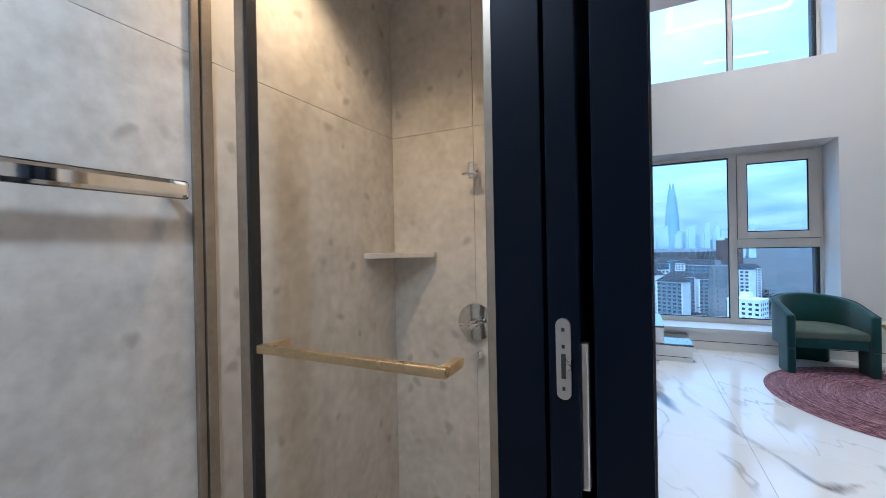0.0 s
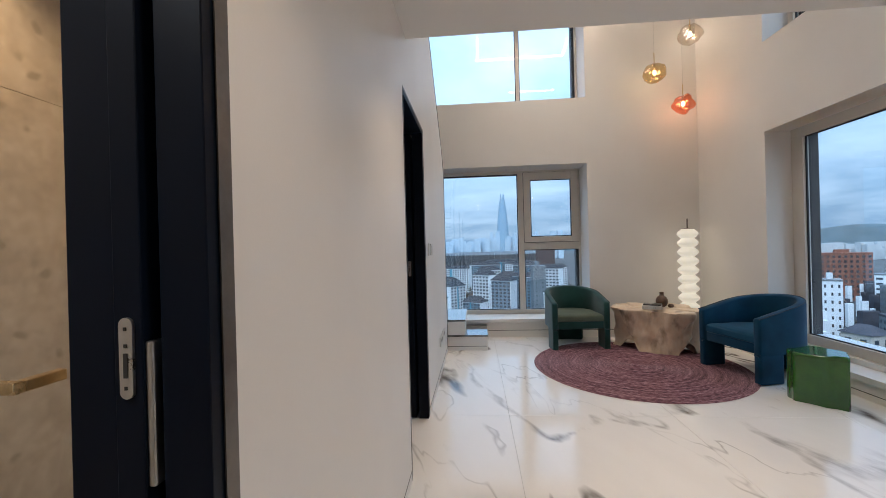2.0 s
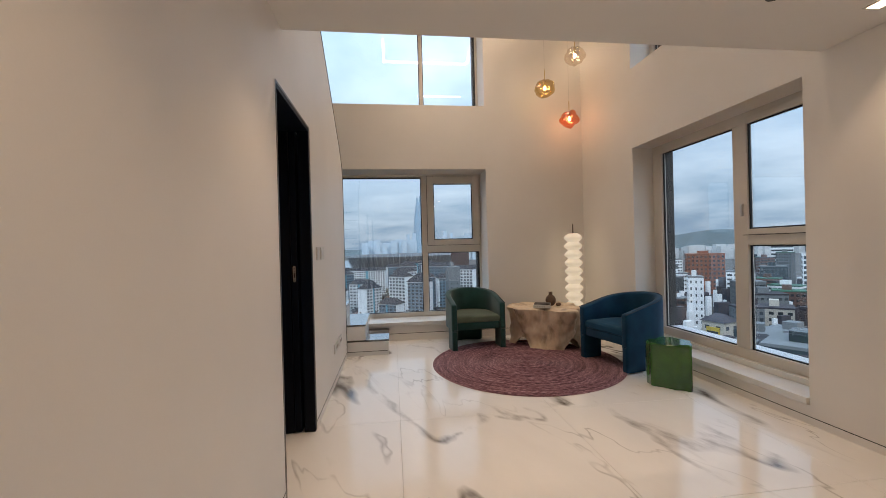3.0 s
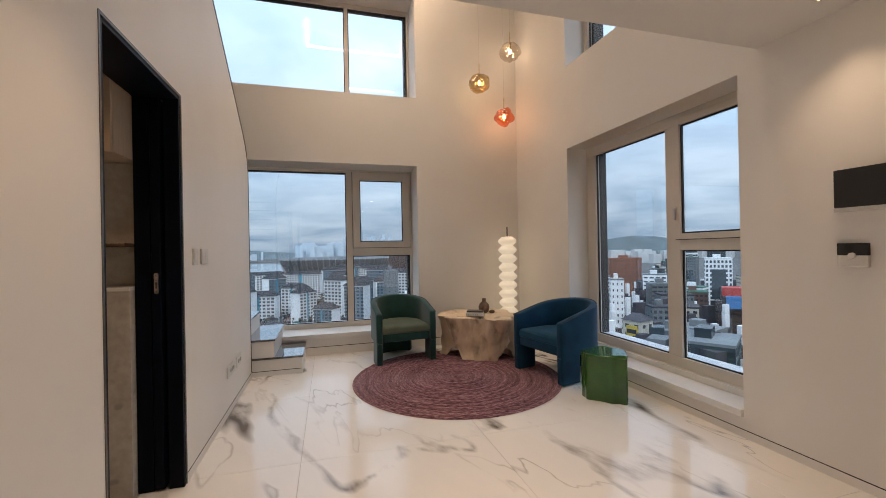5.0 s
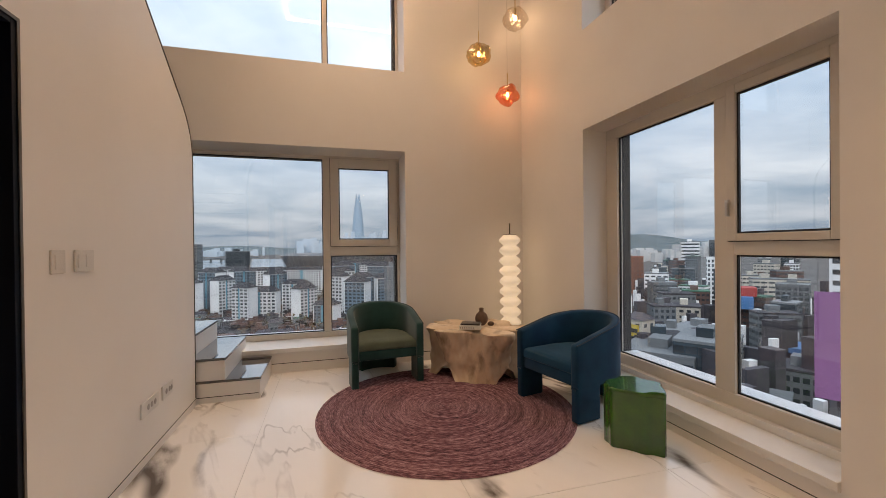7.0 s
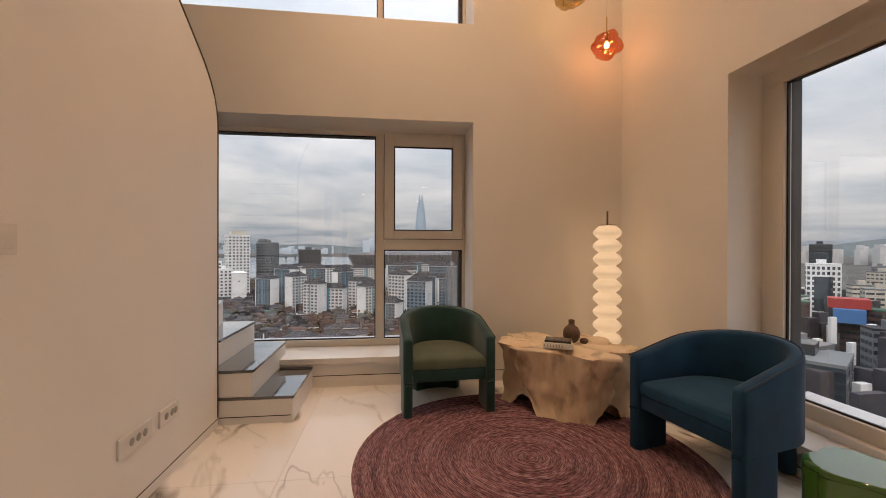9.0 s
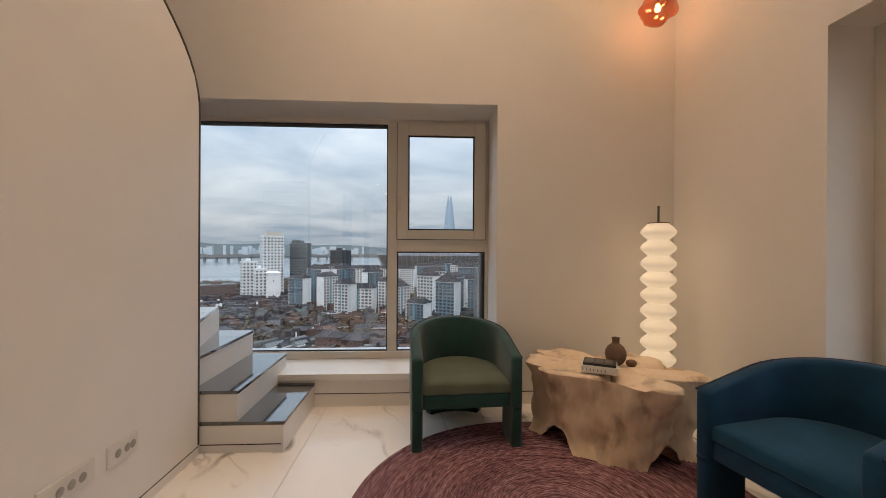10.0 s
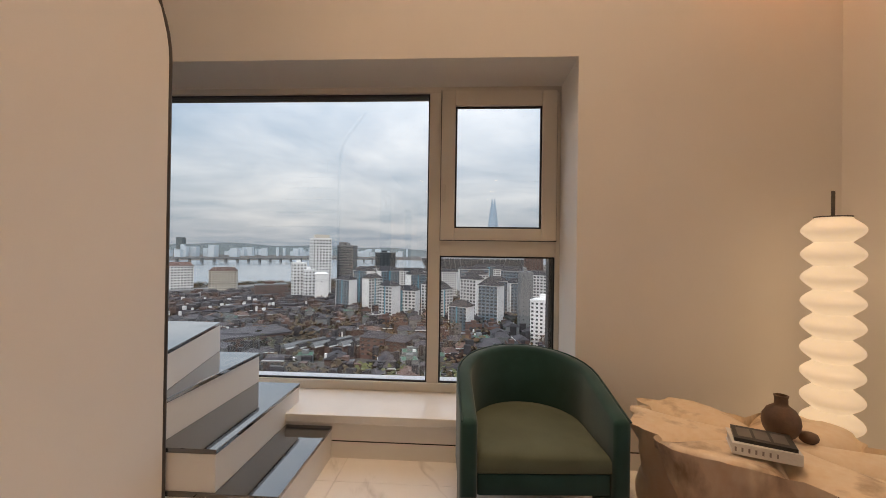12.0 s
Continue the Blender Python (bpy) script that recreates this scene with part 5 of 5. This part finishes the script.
block("apartment_block", "stepped white block close to the window", 10.8, 268, 15, 12, 30, -18, WHITEBLOCK, WHITEBLOCK, 5, 11, gable=0)

# stadium
st = thing("stadium", "large round stadium with ribbed grey roof", "stadium", Matrix.Translation(place(1.2, 1300)))
bm = bmesh.new()
ring0 = [(1.0, 0), (1.04, 14), (1.10, 30), (1.12, 40), (1.0, 46), (0.72, 40), (0.70, 36), (0.9, 30), (0.95, 0)]
rr_ = []
for r_, z_ in ring0:
    rr_.append([bm.verts.new((150 * r_ * math.cos(2 * math.pi * k / 64), 150 * r_ * math.sin(2 * math.pi * k / 64), z_)) for k in range(64)])
for u, v in zip(rr_, rr_[1:]):
    for k in range(64):
        bm.faces.new((u[k], u[(k + 1) % 64], v[(k + 1) % 64], v[k]))
part("bowl", bm, STADIUM, st, "grey concrete bowl", smooth=30)
for k in range(32, 64):
    a_ = 2 * math.pi * (k + 0.5) / 64
    rib = tube([(150 * 1.03 * math.cos(a_), 150 * 1.03 * math.sin(a_), 2), (150 * 1.14 * math.cos(a_), 150 * 1.14 * math.sin(a_), 40), (150 * 0.74 * math.cos(a_), 150 * 0.74 * math.sin(a_), 46)], 1.0, 5)
    part("rib", rib, STADIUMRIB, st)

# far tapered tower with a split tip
sky_tower = thing("skyscraper", "very tall tapering glass tower with a split tip, far off", "skyscraper", Matrix.Translation(place(3.85, 3000)))
TOWERMAT = mat("tower_glass", (0.30, 0.41, 0.50), 0.6, second=(0.27, 0.37, 0.46), scale=0.01, fine=0.1, bump=0)
part("shaft", lathe([(47, 0), (45, 120), (38, 240), (28, 340), (20, 395), (17, 412)], 20), TOWERMAT, sky_tower, smooth=40)
for s_ in (-1, 1):
    part("tip", lathe([(7, 405), (6.5, 430), (2, 456)], 10), TOWERMAT, sky_tower, "pointed tip", smooth=40, at=Matrix.Translation((s_ * 9.5, 0, 0)))

# skyline across the river, distance haze put into its pale colour, and hills
def skyline(lab, az0, az1, d, low, high, count, material, width=(18, 60)):
    bm_ = bmesh.new()
    for _ in range(count):
        p = place(rnd.uniform(az0, az1), d * rnd.uniform(0.93, 1.07))
        w_ = rnd.uniform(*width)
        box(bm_, p.x - w_ / 2, p.x + w_ / 2, p.y, p.y + w_ * 0.6, GZ, GZ + rnd.uniform(low, high))
    return solid("far_blocks", bm_, material, lab, "skyline", kind="stuff")
skyline("far tower blocks across the river, haze put into their pale colour", -42, -30, 3300, 45, 85, 26, HAZETINT)
skyline("hazy high-rise across the river", -36.6, -36.2, 3200, 125, 140, 2, HILL, (40, 50))
skyline("low town across the river, haze put into its pale colour", -32, -8, 3900, 35, 78, 55, HAZETINT)
skyline("towers behind the stadium, haze put into their pale colour", -4, 2.8, 2000, 66, 108, 40, HAZETINT, (16, 30))
skyline("towers behind the stadium, haze put into their pale colour", 2, 12, 2100, 80, 150, 40, HAZETINT, (14, 26))
PALEFAR = mat("pale_far_block", (0.52, 0.53, 0.53), 0.9, scale=0.01, fine=0.1, bump=0)
skyline("pale distant estate towards the hills", 34, 46.5, 1700, 28, 50, 60, PALEFAR, (16, 40))
skyline("pale distant blocks to the side", 46, 70, 2300, 45, 80, 60, PALEFAR, (20, 60))
hill = bmesh.new()
for az0, az1, d, h_, seed in ((24, 85, 4200, 190, 3.0), (-48, -2, 4400, 110, 9.0), (-2, 24, 4400, 90, 15.0)):
    pts = []
    for k in range(41):
        a_ = az0 + (az1 - az0) * k / 40
        p = place(a_, d)
        pts.append((p, GZ + 50 + h_ * (0.45 + 0.55 * noise.noise(Vector((a_ * 0.11, seed, 0)))) * math.sin(math.pi * min(1, max(0, k / 40))) ** 0.4))
    for (p, h0), (q, h1) in zip(pts, pts[1:]):
        back = p.normalized() * 260
        v = [hill.verts.new(c) for c in ((p.x, p.y, GZ), (q.x, q.y, GZ), (q.x * 1.05, q.y * 1.05, h1), (p.x * 1.05, p.y * 1.05, h0), (q.x * 1.1, q.y * 1.1, GZ), (p.x * 1.1, p.y * 1.1, GZ))]
        hill.faces.new((v[0], v[1], v[2], v[3])); hill.faces.new((v[3], v[2], v[4], v[5]))
solid("hills", hill, HILL, "low wooded hills on the horizon", "hill", kind="stuff")

# bridge
br = thing("bridge", "long low road bridge on piers across the river", "bridge")
p, q = place(-38, 2050), place(-9, 2250)
dirn = (q - p).normalized(); nrm = Vector((-dirn.y, dirn.x, 0)) * 9
part("deck", prism([(p - nrm)[:2], (q - nrm)[:2], (q + nrm)[:2], (p + nrm)[:2]], "z", GZ + 14, GZ + 19), GREYBLOCK, br, "concrete deck")
k = 0.0
while k < (q - p).length:
    c = p + dirn * k
    part("pier", boxes((c.x - 4, c.x + 4, c.y - 5, c.y + 5, GZ, GZ + 14)), GREYBLOCK, br)
    k += 46

# low houses between the flat and the estate
def house_kind(w, d_, h, roof, wall):
    t = thing("house", "low brick house with a shallow roof", "house", Matrix.Translation((0, 0, GZ - 400)), group="low houses")
    part("wall", boxes((-w / 2, w / 2, -d_ / 2, d_ / 2, 0, h)), wall, t)
    rf = bmesh.new()
    v = [rf.verts.new(c) for c in ((-w / 2 - 0.5, -d_ / 2 - 0.5, h), (w / 2 + 0.5, -d_ / 2 - 0.5, h), (w / 2 + 0.5, d_ / 2 + 0.5, h), (-w / 2 - 0.5, d_ / 2 + 0.5, h), (-w / 2 + 1, 0, h + 2.2), (w / 2 - 1, 0, h + 2.2))]
    for f in ((0, 1, 5, 4), (1, 2, 5), (2, 3, 4, 5), (3, 0, 4), (3, 2, 1, 0)):
        rf.faces.new([v[i] for i in f])
    part("roof", rf, roof, t)
    part("eaves", boxes((-w / 2 - 0.6, w / 2 + 0.6, -d_ / 2 - 0.7, -d_ / 2 - 0.5, h - 0.3, h + 0.15)), WHITEBLOCK if rnd.random() < 0.5 else GREYBLOCK, t, "pale eaves board")
    wb_ = bmesh.new()
    for i in range(int(w // 3)):
        for j in range(max(1, int(h // 3))):
            box(wb_, -w / 2 + 1 + 3 * i, -w / 2 + 2.3 + 3 * i, -d_ / 2 - 0.08, -d_ / 2 + 0.02, 0.9 + 3 * j, 2.2 + 3 * j)
    tagged(part("windows", wb_, WINDARK, t, "small dark windows"), kind="stuff")
    return t
kinds = [house_kind(*a) for a in ((10, 8, 6.2, ROOFDARK, BRICK), (12, 9, 6.4, ROOFRED, BRICK), (9, 9, 8.6, ROOFDARK, GREYBLOCK), (13, 8, 6.0, ROOFDARK, BRICK), (10, 10, 8.2, ROOFDARK, GREYBLOCK), (12, 9, 6.5, ROOFDARK, BRICK))]
def flat_house(w, d_, h, roof, wall):
    t = thing("house", "low flat-roofed brick house with roof clutter", "house", Matrix.Translation((0, 0, GZ - 400)), group="low houses")
    part("wall", boxes((-w / 2, w / 2, -d_ / 2, d_ / 2, 0, h)), wall, t)
    part("roof", boxes((-w / 2 + 0.3, w / 2 - 0.3, -d_ / 2 + 0.3, d_ / 2 - 0.3, h, h + 0.12)), roof, t)
    part("parapet", boxes((-w / 2, w / 2, -d_ / 2, -d_ / 2 + 0.25, h, h + 0.8), (-w / 2, w / 2, d_ / 2 - 0.25, d_ / 2, h, h + 0.8)), wall, t)
    part("stair_head", boxes((-1.5, 1.8, -0.5, 2.5, h + 0.12, h + 2.3)), wall, t, "stair head")
    wb_ = bmesh.new()
    for i in range(int(w // 3)):
        for j in range(max(1, int(h // 3))):
            box(wb_, -w / 2 + 1 + 3 * i, -w / 2 + 2.3 + 3 * i, -d_ / 2 - 0.08, -d_ / 2 + 0.02, 0.9 + 3 * j, 2.2 + 3 * j)
    tagged(part("windows", wb_, WINDARK, t, "small dark windows"), kind="stuff")
    return t
kinds += [flat_house(*a) for a in ((9, 8, 7.0, GREYBLOCK, BRICK), (10, 9, 9.5, ROOFDARK, BRICK), (8, 10, 8.0, ROOFGREEN, GREYBLOCK), (11, 8, 6.5, ROOFDARK, BRICK))]
taken = [place(-29.5 + da, 262 + dd) for da in (-6, -3, 0, 3, 6) for dd in (0, 14, 28)] + [place(-21.6 + 1.75 * k, 240 + dd) for k in range(8) for dd in (-8, 4, 16)]
busy = len(taken)
used = set()
for _ in range(2500):
    if len(taken) - busy > 285:
        break
    az, d = rnd.uniform(-38, 14), rnd.uniform(120, 385)
    p = place(az, d)
    if any((p - o).length < 12.5 for o in taken):
        continue
    taken.append(p)
    i = rnd.randrange(len(kinds))
    m_ = Matrix.Translation(p) @ pose(0, 0, 0, 0, 0, rnd.choice((8, 98, 12, -80)) + rnd.uniform(-5, 5))
    if i in used:
        copy_thing(kinds[i], m_)
    else:
        kinds[i].matrix_basis = m_; used.add(i)

# long sheds with pale ridges below the window
for k in range(6):
    sh = thing("shed", "long dark workshop roof with pale edges", "shed", Matrix.Translation(place(-21.6 + 1.75 * k, 246, GZ)) @ pose(0, 0, 0, 0, 0, -34), group="workshop sheds")
    part("wall", boxes((-3.4, 3.4, -13, 13, 0, 7)), BRICK, sh)
    part("roof", prism([(-3.7, 7), (3.7, 7), (1.5, 9.6)], "y", -13.4, 13.4), ROOFBLACK if k % 2 else GREYBLOCK, sh)
    part("edge", boxes((-3.85, -3.55, -13.5, 13.5, 6.9, 7.5), (3.55, 3.85, -13.5, 13.5, 6.9, 7.5)), WHITEBLOCK, sh, "pale roof edge")


def clutter(lab, cat, name, az0, az1, d0, d1, count, z0, z1, size, material):
    bm_ = bmesh.new()
    for _ in range(count):
        p_ = place(rnd.uniform(az0, az1), rnd.uniform(d0, d1))
        a_, b_, z_ = rnd.uniform(*size), rnd.uniform(*size) * 0.6, GZ + rnd.uniform(z0, z1)
        box(bm_, p_.x - a_ / 2, p_.x + a_ / 2, p_.y - b_ / 2, p_.y + b_ / 2, z_ - (z1 - z0), z_ + 1.2)
    return solid(name, bm_, material, lab, cat, kind="stuff")
clutter("white tanks and sheets on the low roofs", "roof clutter", "roof_tanks", -38, 14, 120, 390, 35, 7, 9, (0.8, 1.8), WHITEBLOCK)
clutter("dark sheds and roof huts among the houses", "roof clutter", "roof_huts", -38, 14, 120, 390, 380, 5, 10, (2, 5), ROOFDARK)
clutter("dark roofs of the far low houses", "roofs", "far_roofs", -40, -16, 380, 590, 330, 5, 9, (5, 11), ROOFDARK)
clutter("rust roofs of the far low houses", "roofs", "far_roofs", -40, -14, 380, 590, 170, 5, 9, (5, 10), ROOFRED)
clutter("pale gables of the far low houses", "roofs", "far_roofs", -40, -14, 380, 560, 60, 6, 9, (1.5, 3.5), WHITEBLOCK)
clutter("parked cars in the lanes", "cars", "parked_cars", -38, 14, 120, 390, 45, 1, 2, (2.4, 4.0), WHITEBLOCK)
clutter("pale plant boxes on the office roofs", "roof clutter", "roof_plant", 28, 75, 100, 500, 170, 14, 26, (1.5, 4), WHITEBLOCK)
clutter("dark plant boxes on the office roofs", "roof clutter", "roof_plant", 28, 75, 100, 500, 300, 12, 30, (3, 9), ROOFDARK)


def crowns(lab, az0, az1, d0, d1, count, material, size=(2.2, 4.2)):
    """A far wood: many clumps of small leaf blades, uneven and gappy."""
    verts, faces = [], []
    for _ in range(count):
        c = place(rnd.uniform(az0, az1), rnd.uniform(d0, d1))
        s_ = rnd.uniform(*size)
        for _ in range(60):
            o = Vector((rnd.gauss(0, 0.5), rnd.gauss(0, 0.5), abs(rnd.gauss(0.9, 0.4)))) * s_
            a_, e_ = rnd.uniform(0, 6.28), s_ * rnd.uniform(0.16, 0.30)
            u = Vector((math.cos(a_), math.sin(a_), rnd.uniform(-0.6, 0.6))) * e_
            w_ = Vector((-math.sin(a_), math.cos(a_), rnd.uniform(-0.8, 0.8))) * e_ * 0.8
            i = len(verts)
            verts += [tuple(c + o - u), tuple(c + o + w_), tuple(c + o + u), tuple(c + o - w_)]
            faces.append((i, i + 1, i + 2, i + 3))
    me = bpy.data.meshes.new("trees")
    me.from_pydata(verts, [], faces); me.materials.append(material)
    return tagged(new("trees", me), lab, "trees", kind="stuff")
crowns("rust and olive street trees among the houses", -38, 14, 110, 420, 170, LEAF, (4, 7))
crowns("rust and olive trees between the estate and the lanes", -18, 14, 385, 600, 170, LEAF, (3.5, 6.5))
crowns("rust trees among the far low houses", -40, -18, 390, 600, 90, LEAF, (3, 5))
crowns("yellow-green trees below the window", -14, 10, 95, 190, 80, LEAFY, (4, 7))
crowns("dark trees along the river bank", -38, -12, 660, 760, 300, LEAF, (3, 5))
crowns("trees round the stadium", -16, 10, 640, 1000, 300, LEAF, (4, 7))
crowns("street trees among the office blocks", 28, 75, 110, 500, 220, LEAF)

# office quarter seen from the side window
grid = block("office_block", "white gridded office block with a dark centre", 50.4, 420, 19.5, 16, 49, 4, WHITEBLOCK, WHITEBLOCK, 7, 12, gable=0, win=(0.55, 0.6))
# Dark panel put in for the shade of the recessed centre.
part("dark_centre", boxes((-5.2, 5.2, -0.3, -0.08, 14, 40)), DARKGLASS, grid, "dark panel for the shade of the centre recess")
block("office_block", "pale office tower with grey stripes", 47.4, 620, 21, 20, 64, 0, WHITEBLOCK, GREYBLOCK, 1, 14, gable=0, win=(0.96, 0.45))
block("office_tower", "dark blue glass office tower", 50.2, 640, 20, 20, 66, 0, DARKGLASS, GREYBLOCK, 6, 16, gable=0, win=(0.85, 0.7), detailed=False)
block("apartment_tower", "white high-rise with dark window bands", 62.8, 190, 22, 18, 76, 0, WHITEBLOCK, WHITEBLOCK, 4, 20, gable=0, win=(0.7, 0.45))
block("office_block", "long red-brown slab block", 40.4, 560, 38, 16, 46, 10, ORANGEBRICK, ORANGEBRICK, 9, 9, gable=0)
corner = block("office_block", "cream corner house with yellow panels", 41.0, 176, 8, 8, 32, -34, CREAM, ROOFDARK, 2, 9, gable=2.6, win=(0.4, 0.4))
part("yellow_panel", boxes((-2.0, 2.6, -0.5, -0.07, 14, 30)), YELLOW, corner, "yellow balcony panels")
for k in range(5):
    part("balcony", boxes((-1.7, 2.3, -0.62, -0.5, 15 + 3.0 * k, 16.6 + 3.0 * k)), WINDARK, corner, "dark balcony opening")
block("office_block", "white rendered block with few windows", 39.4, 290, 8, 12, 39, 6, WHITEBLOCK, GREYBLOCK, 3, 9, gable=0, win=(0.3, 0.4))
block("office_block", "dark glass mid-rise block", 48.6, 150, 17, 20, 30, -8, DARKGLASS, GREYBLOCK, 5, 8, gable=0, win=(0.9, 0.7))
block("office_block", "grey low commercial block", 43.5, 150, 22, 22, 25, -12, GREYBLOCK, GREYBLOCK, 6, 7, gable=0, win=(0.8, 0.4))
block("office_block", "low grey block with green roof", 54.5, 105, 24, 18, 14, -18, GREYBLOCK, ROOFGREEN, 6, 4, gable=0, win=(0.7, 0.4))
wb1 = block("billboard_building", "low building behind a mauve banner", 66.0, 112, 26, 16, 40, 6, GREYBLOCK, GREYBLOCK, 6, 6, gable=0)
ban = thing("banner", "large mauve advertising banner with white shapes", "banner", Matrix.Translation(place(58.2, 100, GZ)) @ pose(0, 0, 0, 0, 0, -60))
part("sheet", boxes((0, 28, -0.2, 0, 33.6, 52.6)), PINK, ban, "mauve sheet over the facade")
part("print", lathe([(1.5, 0), (2.3, 0), (2.3, 0.1), (1.5, 0.1)], 28), WHITEPRINT, ban, "white round shape", at=Matrix.Translation((6.6, -0.32, 44.6)) @ pose(0, 0, 0, 90))
part("print", boxes((9.6, 10.5, -0.35, -0.2, 42.6, 46.8), (11.2, 14, -0.35, -0.2, 42.6, 43.5), (11.2, 14, -0.35, -0.2, 45.9, 46.8)), WHITEPRINT, ban, "white bar shapes")
part("print", boxes((5.0, 6.6, -0.35, -0.2, 39.8, 41.3), (7.0, 8.8, -0.35, -0.2, 39.8, 41.3), (9.2, 11.0, -0.35, -0.2, 39.8, 41.3), (11.6, 13.4, -0.35, -0.2, 39.8, 41.3)), WHITEPRINT, ban, "white bars of print")
rs = thing("site_hoarding", "red and blue sheet roofs on a building site", "sheet roof", Matrix.Translation(place(52.2, 300, GZ)) @ pose(0, 0, 0, 0, 0, -50))
part("red_sheet", boxes((-8, 8, 0, 12, 30, 35)), REDSHEET, rs, "red sheet metal")
part("blue_sheet", boxes((-6, 6, -6, -0.2, 23, 30)), ROOFBLUE, rs, "blue sheet metal")
bl = thing("sheet_roof", "bright blue sheet roof", "sheet roof", Matrix.Translation(place(58.2, 210, GZ)) @ pose(0, 0, 0, 0, 0, -55))
part("roof", boxes((-12, 12, 0, 16, 18, 20)), ROOFBLUE, bl)
fillers = []
for _ in range(2500):
    if len(fillers) > 150:
        break
    az, d = rnd.uniform(26, 84), rnd.uniform(85, 640)
    p = place(az, d)
    if any((p - o).length < 17 + d * 0.02 for o in fillers) or any(abs(az - a) < w_ and d > dd for a, w_, dd in ((50.4, 2.4, 130), (41.0, 2.6, 70), (39.4, 1.5, 150), (64.5, 7.5, 75))):
        continue
    fillers.append(p)
    tall = min(rnd.uniform(8, 22) + d * 0.04, 46)
    wm = rnd.choice((GREYBLOCK, GREYBLOCK, WHITEBLOCK, BRICK, CREAM, DARKGLASS))
    block("office_block", "mid-rise city block with rows of dark windows", az, d, rnd.uniform(10, 20), rnd.uniform(9, 16), tall, rnd.uniform(-25, 25), wm, rnd.choice((GREYBLOCK, GREYBLOCK, ROOFGREEN, ROOFDARK)), rnd.randint(4, 7), max(3, int(tall / 3.4)), gable=0, detailed=False, group="city blocks beyond the side window", win=(rnd.uniform(0.5, 0.92), rnd.uniform(0.35, 0.6)))

# ---------------------------------------------------------------- floor and wall tiles
floor = solid("floor", boxes((-1.03, XB + 0.01, YBACK, YA + 0.005, -0.10, -0.006)), GROUT, "glossy white marble-look porcelain tile floor", "floor", kind="structure")
tile_meshes = {}


def tile(name, parent, axis, x0, x1, y0, y1, z0, z1, material, key):
    """One tile with eased edges; alike tiles share their mesh."""
    size = tuple(round(v, 4) for v in (x1 - x0, y1 - y0, z1 - z0)) + (key,)
    if size not in tile_meshes:
        b_ = bmesh.new(); box(b_, 0, x1 - x0, 0, y1 - y0, 0, z1 - z0, bevel=0.0012)
        tile_meshes[size] = mesh_of(name, b_, material)
    t = new(name, tile_meshes[size])
    t.parent = parent
    t.matrix_basis = Matrix.Translation((x0, y0, z0))
    return t


G = 0.0009
xs = [-0.205, 0.61, 1.81, 3.01, XB + 0.005]
ys = [YBACK, -0.36, 0.84, 2.04, 3.24, 4.44, 5.64, YA]
for a, b in zip(xs, xs[1:]):
    for c, d in zip(ys, ys[1:]):
        tile("tile", floor, "z", a + G, b - G, c + G, d - G, -0.006, 0.0, FLOOR, "f")
for a, b in zip((-0.75, 0.5, SHOWER_END), (0.5, SHOWER_END, 3.3)):
    tile("tile", floor, "z", XBATH, -0.207, a + G, b - G, -0.006, 0.0, STONE, "b")
wet = solid("wall_wet_room", boxes((XBATH - 0.018, XBATH - 0.002, -0.65, 3.28, 0, 2.42)), GROUT, "warm grey stone tiled wet room wall", "wall", kind="structure")
for z0, z1 in ((0.0, 1.8), (1.8, 2.42)):
    for y0, y1 in ((-0.65, 0.12), (0.12, SHOWER_END + 0.018), (SHOWER_END + 0.122, 3.0), (3.0, 3.278)):
        tile("tile", wet, "x", XBATH - 0.002, XBATH + 0.010, y0 + G * 0.6, y1 - G * 0.6, z0 + G * 0.6, z1 - G * 0.6, STONE, "w")
    for x0, x1 in ((XBATH + 0.011, -0.62), (-0.62, -0.212)):
        tile("tile", wet, "y", x0 + G * 0.6, x1 - G * 0.6, SHOWER_END, SHOWER_END + 0.018, z0 + G * 0.6, z1 - G * 0.6, STONE, "w")
        tile("tile", wet, "y", x0 + G * 0.6, x1 - G * 0.6, 3.265, 3.279, z0 + G * 0.6, z1 - G * 0.6, STONE, "w")
